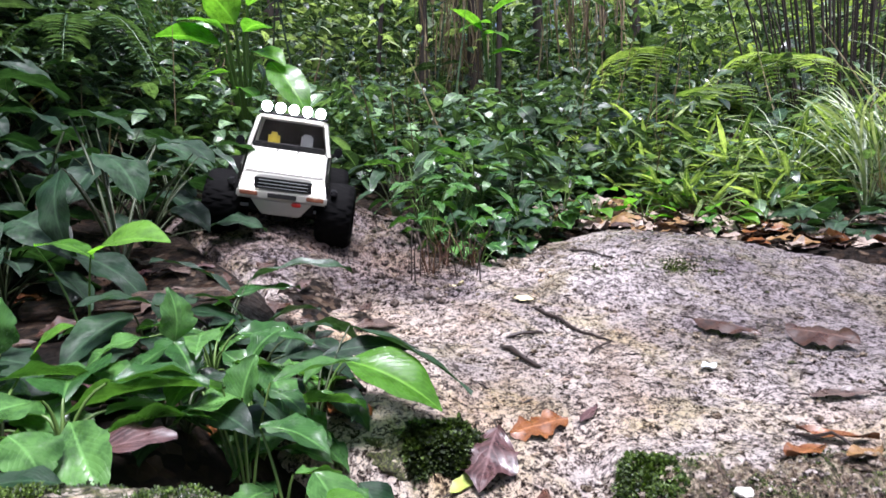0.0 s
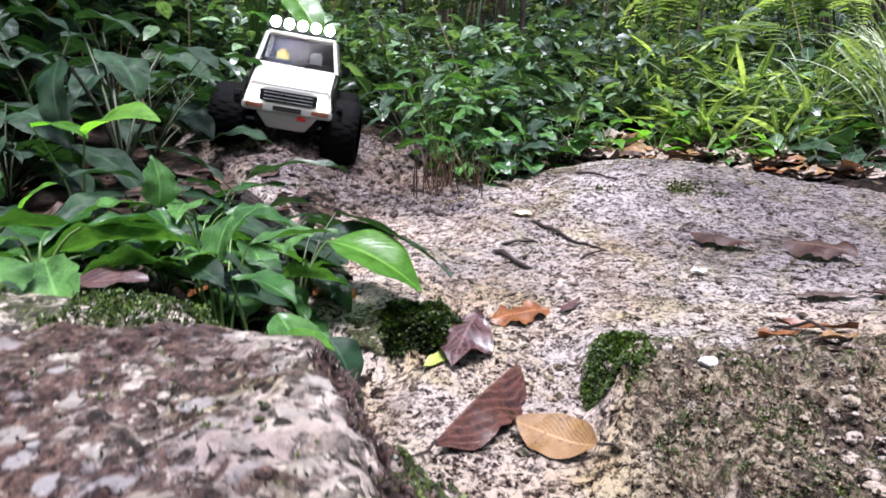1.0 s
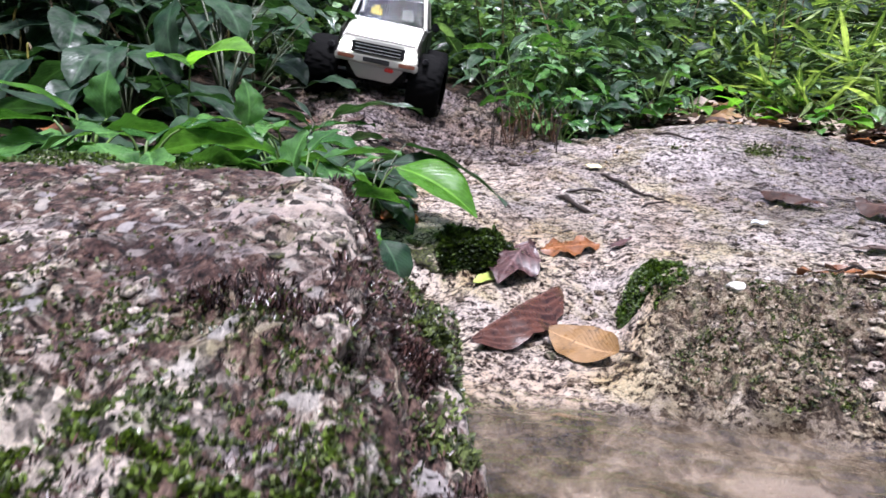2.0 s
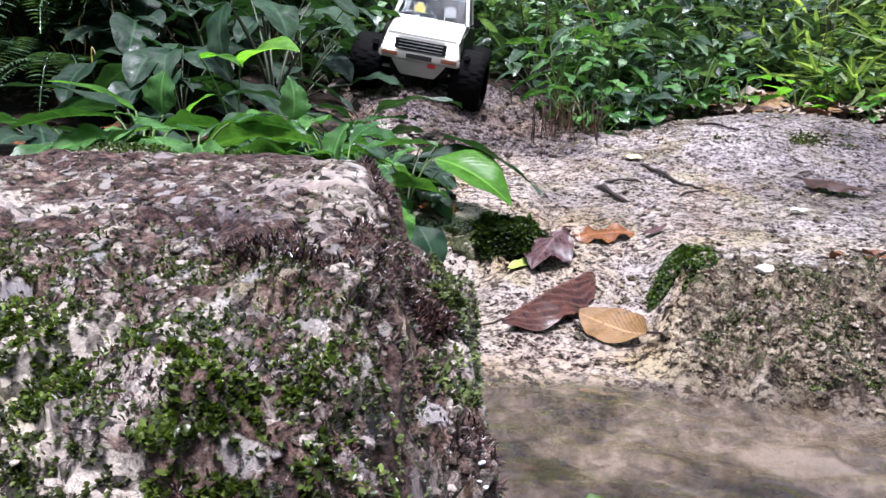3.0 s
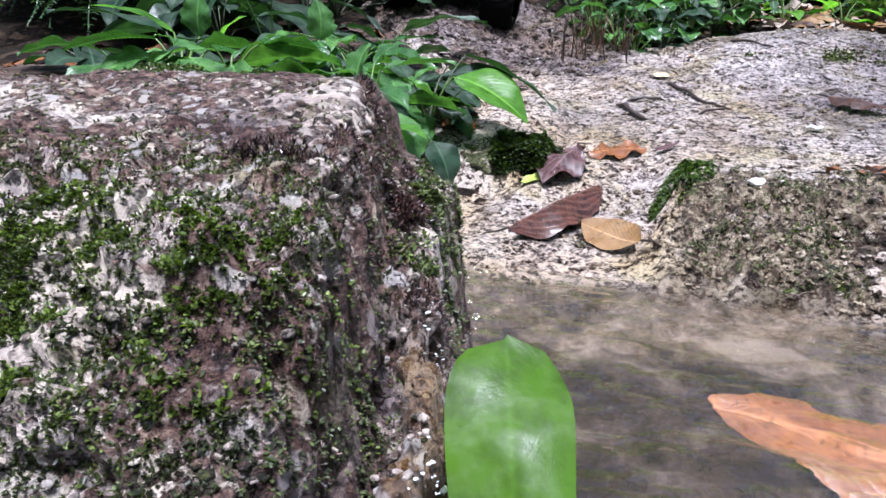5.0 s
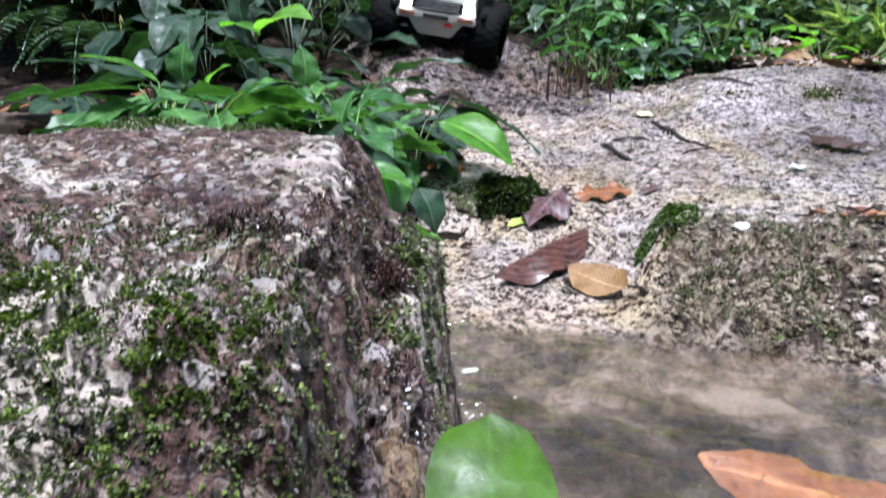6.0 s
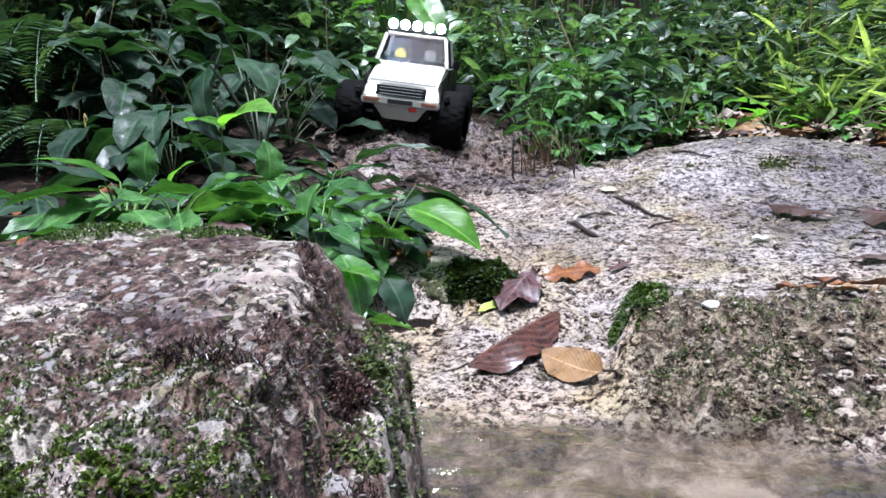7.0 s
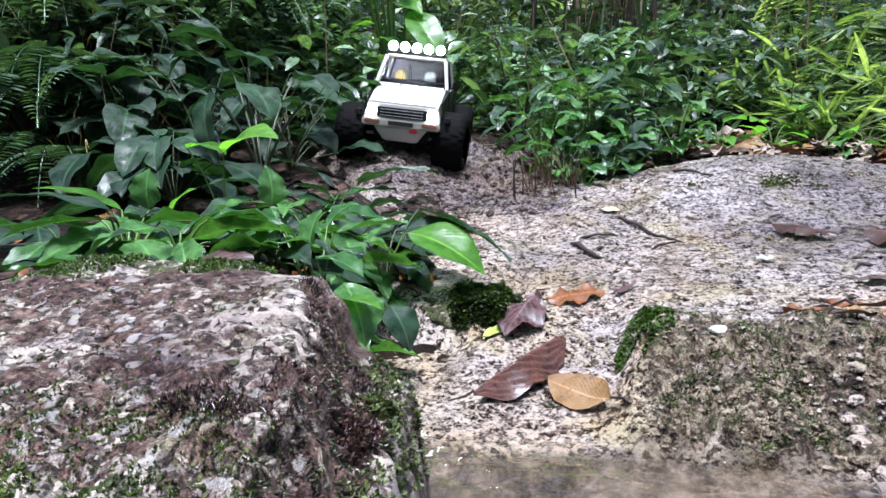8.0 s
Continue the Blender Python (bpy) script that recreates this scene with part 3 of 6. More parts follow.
# ground: one sheet of forest soil out to the horizon
me, *_ = sheet("ground", spaced(-70, 70, -1.1, 1.4, 0.014, 1.12), spaced(-60, 90, -0.3, 2.2, 0.014, 1.12), soil_height)
tagged(part("ground", me, SOIL), "dark damp forest soil with rotting leaf litter", "ground", kind="structure")

# bare granite slab that slopes down to the pool
xs = np.concatenate([np.arange(-0.75, -0.45, 0.008), np.arange(-0.45, 0.6, 0.0035), np.arange(0.6, 1.1, 0.007)])
ys = np.concatenate([np.arange(-0.56, 0.20, 0.012), np.arange(0.20, 0.55, 0.003), np.arange(0.55, 1.4, 0.004), np.arange(1.4, 1.95, 0.008)])


def slab_top(x, y):
    inside = slab_inside(x, y)
    return slab_height(x, y) - 0.08 * (1 - inside) + 0.0016 * fbm(x, y, 150, 2)


me, X, Y, Z = sheet("rock_slab", xs, ys, slab_top)
edge_moss = step(0.14, 0.18, X + 0.03 * fbm(X, Y, 25, 3)) * step(0.34, 0.39, Y) * step(0.55, 0.50, Y + 0.04 * fbm(X, Y, 20, 3))
spot = np.exp(-(((X - 0.165) / 0.022) ** 2 + ((Y - 0.50) / 0.035) ** 2)) + np.exp(-(((X - 0.235) / 0.03) ** 2 + ((Y - 0.50) / 0.03) ** 2)) * 0.1 + 0.8 * np.exp(-(((X + 0.01) / 0.04) ** 2 + ((Y - 0.6) / 0.03) ** 2))
streak = 0.45 * np.exp(-(((X - 0.33) / 0.12) ** 2 + ((Y - 1.09) / 0.03) ** 2))
stain(me, "moss", 0.36 * edge_moss + 0.55 * spot + streak)
stain(me, "crust", (0.78 + 0.2 * step(0.17, 0.3, X)) * edge_moss + 0.2 * step(0.08, -0.06, X) * step(0.85, 1.05, Y) + 0.3 * step(0.1, 0.0, X) * step(0.65, 0.8, Y) * step(1.05, 0.85, Y) + 0.5 * step(0.34, 0.2, X) * step(0.03, 0.1, X) * step(1.08, 1.2, Y) + 0.2 * step(0.5, 0.62, X) - 0.9 * step(0.37, 0.33, Y))
# wet areas; the last term paints shade of cavities on the front edge
wet_shade = 0.75 * step(0.24, 0.44, X + 0.10 * fbm(X, Y, 7, 4)) * step(0.62, 0.8, Y) + 1.0 * step(0.12, 0.0, X + 0.07 * fbm(X, Y, 12, 3)) * step(0.92, 1.08, Y) + 0.45 * step(0.05, 0.35, fbm(X + 9, Y, 9, 5)) * step(0.6, 0.72, Y) + 1.0 * step(0.135, 0.18, X) * step(0.50, 0.46, Y) * step(0.34, 0.38, Y) * step(-0.1, 0.2, fbm(X + 2, Y, 30, 5, 0.0, 0.65))
# pool bed darkened where deeper water would dim the light
stain(me, "damp_shade", np.clip(wet_shade + 0.9 * step(0.30, 0.20, Y + 0.08 * fbm(X, Y, 9, 3) - 0.12 * (X - 0.2)), 0, 1))
stain(me, "silt", np.clip(step(0.375, 0.335, Y + 0.02 * fbm(X, Y, 22, 3)) * (0.9 + 0.1 * step(0.33, 0.25, Y)), 0, 1))
stain(me, "cool", np.clip(0.95 * step(0.75, 1.15, Y + 0.7 * X + 0.2 * fbm(X, Y, 5, 3)) * step(-0.05, 0.2, X + 0.06 * fbm(X, Y, 8, 3)) + 0.8 * np.exp(-(((X - 0.125) / 0.035) ** 2 + ((Y - 0.52) / 0.06) ** 2)), 0, 1))
tagged(part("rock_slab", me, ROCK), "wet pale speckled granite slab sloping into a pool", "rock")


def boulder_height(x, y):
    xw, yw = x + 0.009 * fbm(x, y, 24, 3), y + 0.009 * fbm(x + 3, y, 24, 3)
    top = np.interp(yw, [-0.2, -0.13, -0.09, -0.05, -0.01, 0.02, 0.06, 0.10, 0.16, 0.20], [-0.12, 0.0, 0.066, 0.098, 0.124, 0.134, 0.139, 0.146, 0.154, 0.154])
    s = 0.95 * xw + 0.3 * yw
    side = np.interp(s, [-0.4, -0.2, 0.061, 0.069, 0.075, 0.086, 0.095, 0.102, 0.116, 0.2], [0.02, 0.0, 0.0, 0.012, 0.034, 0.042, 0.050, 0.09, 0.18, 0.3])
    back = np.interp(yw - 0.20 - 0.04 * np.sin(xw * 9 + 2.2), [-0.02, 0.0, 0.012, 0.03, 0.1], [0, 0.008, 0.05, 0.15, 0.3])
    hollow = 0.028 * np.exp(-(((s - 0.078 - 0.004 * np.sin(60 * yw)) / 0.0075) ** 2)) * step(0.085, 0.05, yw) * step(-0.07, -0.03, yw)
    return np.maximum(top - side - back - hollow, -0.13) + 0.006 * fbm(x, y, 28, 3)


def boulder_skin(x, y):
    """The boulder's surface with its knobs and pits: places and normals."""
    z, e = boulder_height(x, y), 0.002
    n = np.stack([-(boulder_height(x + e, y) - boulder_height(x - e, y)) / (2 * e), -(boulder_height(x, y + e) - boulder_height(x, y - e)) / (2 * e), np.ones_like(x)], -1)
    n /= np.linalg.norm(n, axis=-1, keepdims=True)
    front = step(0.09, 0.02, y)
    d = (0.0030 + 0.0050 * front) * fbm(x, y, 70, 5, z, 0.65) + 0.005 * np.abs(fbm(x, y, 45, 3, z + 3.0)) - 0.008 * step(0.1, 0.3, fbm(x, y, 55, 2, z + 7.0)) * (0.25 + 0.75 * front)
    return np.stack([x, y, z], -1) + n * d[..., None], n


xs, ys = np.concatenate([np.arange(-0.46, -0.2, 0.004), np.arange(-0.2, 0.0, 0.0017), np.arange(0.0, 0.14, 0.0010), np.arange(0.14, 0.2, 0.005)]), np.arange(-0.2, 0.28, 0.0016)
X, Y = np.meshgrid(xs, ys, indexing="ij")
skin, _ = boulder_skin(X, Y)
me = raw_mesh("boulder", skin.reshape(-1, 3), grid_quads(len(xs), len(ys)))
X, Y = X.ravel(), Y.ravel()
face = step(0.09, 0.0, Y + 0.55 * fbm(X, Y, 14, 3) * 0.08) * 0.5 + 0.5 * step(0.066, 0.080, 0.95 * X + 0.3 * Y)
across = 0.95 * X + 0.3 * Y
plateau = step(0.066, 0.058, across) * step(0.05, 0.09, Y)
corner = step(0.052, 0.066, across + 0.02 * fbm(X, Y, 40, 3)) * step(0.092, 0.080, across) * step(0.07, 0.11, Y)
pale_top = 1.3 * np.exp(-(((X - 0.012) / 0.035) ** 2 + ((Y - 0.125) / 0.032) ** 2)) + 1.5 * step(0.05, 0.02, X) * step(0.04, 0.01, Y) + 0.8 * np.exp(-(((X + 0.10) / 0.07) ** 2 + ((Y - 0.10) / 0.012) ** 2))
low = step(0.080, 0.090, across + 0.01 * fbm(X, Y, 50, 3)) * step(0.07, 0.03, Y)
stain(me, "moss", 0.60 * np.clip(face, 0, 1) - 0.16 + 0.25 * step(-0.1, -0.3, X) - 0.12 * step(0.05, 0.02, X) * step(0.04, 0.01, Y) - 0.5 * low)
# damp streaks and waterline; the last term paints shade into the hollow
stain(me, "damp_shade", np.clip(0.45 * corner + 0.55 * step(0.05, 0.3, fbm(X, 2.5 * Y, 15, 5, 0.0, 0.65)) + 0.5 * step(0.095, 0.106, across) + 0.9 * np.exp(-(((across - 0.078) / 0.008) ** 2)) * step(0.085, 0.05, Y), 0, 1))
stain(me, "crust", 0.53 + 0.07 * step(0.10, 0.03, Y) + 0.22 * step(-0.02, -0.07, X) * step(0.05, 0.09, Y) + 0.8 * corner - 0.3 * pale_top + 0.5 * plateau * fbm(X, 3 * Y, 11, 4) - 0.1 * plateau - 0.35 * low)
stain(me, "rusty", 0.8 * low)
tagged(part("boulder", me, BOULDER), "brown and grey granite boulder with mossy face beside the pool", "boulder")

# mossy stone behind the boulder
bm = bmesh.new()
bmesh.ops.create_icosphere(bm, subdivisions=6, radius=1.0)
for v in bm.verts:
    p = v.co.copy()
    k = 1 + 0.16 * noise.fractal(p * 1.7, 1.0, 2.0, 4) + 0.03 * noise.fractal(p * 9, 1.0, 2.0, 3)
    v.co = Vector((p.x * 0.15 * k, p.y * 0.08 * k, (max(p.z, -0.7) * 0.06) * k))
for f in bm.faces:
    f.smooth = True
stone = part("mossy_stone", bm, BOULDER, None, at=pose(-0.19, 0.29, 0.092, 0, 0, -8))
stain(stone.data, "moss", [0.56] * len(stone.data.vertices))
stain(stone.data, "crust", [0.2] * len(stone.data.vertices))
tagged(stone, "low rounded stone covered with green moss", "stone")

# water in the pool
def ripples(x, y):
    calm = step(-0.1, 0.0, x) * step(0.9, 0.5, x) * step(-0.2, -0.05, y)
    return calm * (0.0048 * fbm(0.4 * x, y + 0.2 * x, 36, 2, 2.0) + 0.0020 * fbm(0.4 * x, y - 0.2 * x, 90, 2, 5.0))


me, *_ = sheet("water", np.concatenate([np.linspace(-0.2, -0.02, 10), np.arange(-0.01, 0.6, 0.0035), np.linspace(0.61, 1.45, 30)]), np.concatenate([np.linspace(-0.6, -0.06, 20), np.arange(-0.05, 0.46, 0.0018)]), ripples)
pool = part("water", me, WATER)
pool.visible_shadow = False
tagged(pool, "shallow brown clear rippled stream water", "water", kind="structure")

# ---------------------------------------------------------------- plants near the camera
LEAVES = [raw_mesh("leaf", *blade(18, 7, 0.42, 0.85, 0.10, 0.30, 0.03, 1, 0.0, 0.22)), raw_mesh("leaf", *blade(18, 7, 0.36, 0.8, 0.14, 0.22, 0.04, 2, 0.3, 0.22)), raw_mesh("leaf", *blade(14, 7, 0.48, 0.9, 0.07, 0.38, 0.035, 3, 0.0, 0.2))]
DARK_LEAVES = [raw_mesh("leaf", *blade(14, 7, 0.40, 0.8, 0.16, 0.20, 0.03, 4)), raw_mesh("leaf", *blade(14, 7, 0.34, 0.75, 0.12, 0.24, 0.025, 5, 0.4))]
BRIGHT_LEAVES = [raw_mesh("leaf", *blade(14, 7, 0.42, 0.85, 0.10, 0.30, 0.012, 1)), raw_mesh("leaf", *blade(16, 7, 0.45, 0.8, 0.12, 0.2, 0.015, 6))]
SETS = {"water": ([raw_mesh("leaf", *blade(18, 9, 0.70, 0.36, 0.10, 0.06, 0.03, 8))], LEAF_WATER), "mid": (LEAVES, LEAF_MID), "dark": (DARK_LEAVES, LEAF_DARK), "bright": (BRIGHT_LEAVES, LEAF_BRIGHT)}


def plant(name, root, rows, look_of="mid", label="", category="plant", thick=0.0013, group=""):
    """A herb: each row is a leaf's base, tip, width and roll; a stalk goes to it from the root."""
    thing = empty(name, root, label, category, group)
    inv = Matrix.Translation(Vector(root)).inverted()
    for i, (bx, by, bz, tx, ty, tz, w, roll) in enumerate(rows):
        kind = look_of if isinstance(look_of, str) else look_of[i % len(look_of)]
        meshes, mat = SETS[kind]
        part("leaf", meshes[i % len(meshes)], mat, thing, at=inv @ placed((bx, by, bz), (tx, ty, tz), 1.32 * w, roll))
        b = Vector((bx, by, bz))
        part("stalk", tube(bent((0, 0, 0), b - Vector(root), 0.01), [thick * (1.2 - 0.1 * k) for k in range(6)], 5, "stalk"), DARK_STALK if kind == "dark" else STALK, thing)
    return thing


HERB = "green broad-leaved herb with wet oval leaves"
plant("herb", (-0.15, 0.49, 0.03), [
    (-0.159, 0.47, 0.149, -0.256, 0.43, 0.144, 0.046, 25),
    (-0.145, 0.47, 0.142, -0.201, 0.45, 0.116, 0.042, 5),
    (-0.148, 0.476, 0.132, -0.139, 0.49, 0.169, 0.029, 0),
    (-0.222, 0.54, 0.169, -0.2, 0.52, 0.144, 0.023, 0),
    (-0.223, 0.544, 0.168, -0.229, 0.55, 0.214, 0.028, 60),
    (-0.132, 0.5, 0.144, -0.067, 0.54, 0.15, 0.02, 0),
    (-0.187, 0.5, 0.153, -0.199, 0.47, 0.134, 0.023, 0),
    (-0.166, 0.56, 0.146, -0.141, 0.6, 0.167, 0.022, 0)], "mid", HERB + " growing beside the granite slab")
plant("herb", (-0.12, 0.60, 0.06), [
    (-0.093, 0.61, 0.132, -0.001, 0.59, 0.088, 0.046, 20),
    (-0.094, 0.66, 0.154, 0.027, 0.6, 0.101, 0.031, -20),
    (-0.117, 0.64, 0.131, -0.025, 0.66, 0.13, 0.021, 30),
    (-0.117, 0.55, 0.129, -0.092, 0.57, 0.144, 0.018, 0)], ("bright", "dark", "dark", "mid"), HERB + " and one pale drooping leaf")
plant("herb", (-0.10, 0.43, 0.02), [
    (-0.127, 0.45, 0.127, -0.074, 0.43, 0.114, 0.028, 0),
    (-0.079, 0.4, 0.115, -0.055, 0.38, 0.066, 0.034, 0),
    (-0.081, 0.39, 0.102, -0.035, 0.37, 0.1, 0.016, 0),
    (-0.058, 0.45, 0.085, -0.038, 0.44, 0.046, 0.027, 10)], ("mid", "mid", "bright", "dark"), HERB + " hanging behind the boulder")
plant("herb", (-0.24, 0.72, 0.12), [
    (-0.252, 0.85, 0.175, -0.115, 0.83, 0.19, 0.045, 0),
    (-0.295, 0.8, 0.145, -0.18, 0.83, 0.17, 0.035, 0),
    (-0.235, 0.75, 0.171, -0.318, 0.72, 0.22, 0.033, 0),
    (-0.272, 0.62, 0.187, -0.331, 0.58, 0.191, 0.032, 0),
    (-0.238, 0.53, 0.176, -0.284, 0.5, 0.147, 0.032, 0),
    (-0.2, 0.74, 0.142, -0.142, 0.76, 0.154, 0.031, -15),
    (-0.214, 0.7, 0.157, -0.266, 0.68, 0.185, 0.028, 10)], ("dark", "mid", "dark"), "dark green glossy wet herb on the rock")
plant("herb", (-0.37, 0.68, 0.12), [
    (-0.351, 0.66, 0.233, -0.261, 0.64, 0.245, 0.047, 20),
    (-0.419, 0.68, 0.241, -0.348, 0.66, 0.228, 0.032, 0)], "bright", "yellow-green herb with a curled shiny leaf")
plant("herb", (-0.29, 0.40, 0.12), [
    (-0.342, 0.5, 0.172, -0.337, 0.5, 0.216, 0.031, 0),
    (-0.318, 0.5, 0.166, -0.282, 0.5, 0.193, 0.024, 20),
    (-0.318, 0.42, 0.177, -0.441, 0.4, 0.194, 0.025, 0),
    (-0.314, 0.4, 0.171, -0.408, 0.38, 0.158, 0.024, 10),
    (-0.301, 0.42, 0.162, -0.324, 0.41, 0.174, 0.019, 0),
    (-0.334, 0.45, 0.176, -0.418, 0.43, 0.201, 0.027, 0)], ("mid", "bright", "dark", "mid"), HERB + " on the earth shelf")
plant("herb", (-0.25, 0.36, 0.12), [
    (-0.248, 0.36, 0.165, -0.281, 0.34, 0.138, 0.037, 0),
    (-0.246, 0.36, 0.157, -0.221, 0.35, 0.131, 0.032, 0),
    (-0.197, 0.33, 0.141, -0.254, 0.32, 0.133, 0.022, 0),
    (-0.275, 0.34, 0.144, -0.345, 0.33, 0.13, 0.022, 0)], ("dark", "mid"), HERB + " by the mossy stone")
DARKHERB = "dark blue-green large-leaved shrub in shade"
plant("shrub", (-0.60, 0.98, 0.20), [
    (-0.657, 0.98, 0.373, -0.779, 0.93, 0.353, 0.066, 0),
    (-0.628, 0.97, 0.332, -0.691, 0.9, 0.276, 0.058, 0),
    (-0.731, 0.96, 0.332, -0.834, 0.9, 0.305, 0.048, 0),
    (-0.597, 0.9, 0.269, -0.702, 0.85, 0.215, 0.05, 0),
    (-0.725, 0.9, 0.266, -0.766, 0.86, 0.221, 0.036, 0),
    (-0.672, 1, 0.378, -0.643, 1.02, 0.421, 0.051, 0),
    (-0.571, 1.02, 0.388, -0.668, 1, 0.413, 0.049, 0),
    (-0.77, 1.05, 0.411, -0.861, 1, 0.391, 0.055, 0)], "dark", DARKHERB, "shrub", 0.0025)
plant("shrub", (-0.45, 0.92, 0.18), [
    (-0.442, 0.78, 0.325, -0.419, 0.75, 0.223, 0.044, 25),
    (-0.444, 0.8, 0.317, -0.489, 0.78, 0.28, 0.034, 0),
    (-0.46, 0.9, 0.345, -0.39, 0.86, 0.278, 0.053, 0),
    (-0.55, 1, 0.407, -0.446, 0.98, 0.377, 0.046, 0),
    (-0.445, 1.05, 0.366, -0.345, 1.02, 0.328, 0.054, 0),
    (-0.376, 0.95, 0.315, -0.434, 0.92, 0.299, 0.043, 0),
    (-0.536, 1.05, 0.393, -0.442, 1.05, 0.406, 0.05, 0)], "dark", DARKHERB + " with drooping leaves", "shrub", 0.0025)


def random_rows(r, root, count, height, reach, length, width, droop=0.35):
    """Leaves spread round a root, the upper ones more upright."""
    rows = []
    for i in range(count):
        g, k = i * 2.4 + r.uniform(-0.4, 0.4), (i + 0.7) / count
        h, d = height * (0.15 + 0.85 * k) * r.uniform(0.8, 1.1), reach * r.uniform(0.25, 1.0)
        b = Vector(root) + Vector((math.cos(g) * d, math.sin(g) * d, h))
        n = length * r.uniform(0.65, 1.15)
        tip = b + n * Vector((math.cos(g), math.sin(g), r.uniform(-droop - 0.3, 0.45 - droop))).normalized()
        rows.append((*b, *tip, width * n / length * r.uniform(0.85, 1.15), r.uniform(-25, 25)))
    return rows


def ground_z(x, y):
    a = np.array([float(x)])
    b = np.array([float(y)])
    return float(max(soil_height(a, b)[0], slab_top(a, b)[0]))


R = random.Random(11)
# shrubs and herbs with countable leaves round the slab
EDGE = "small leafy herb at the back edge of the slab"
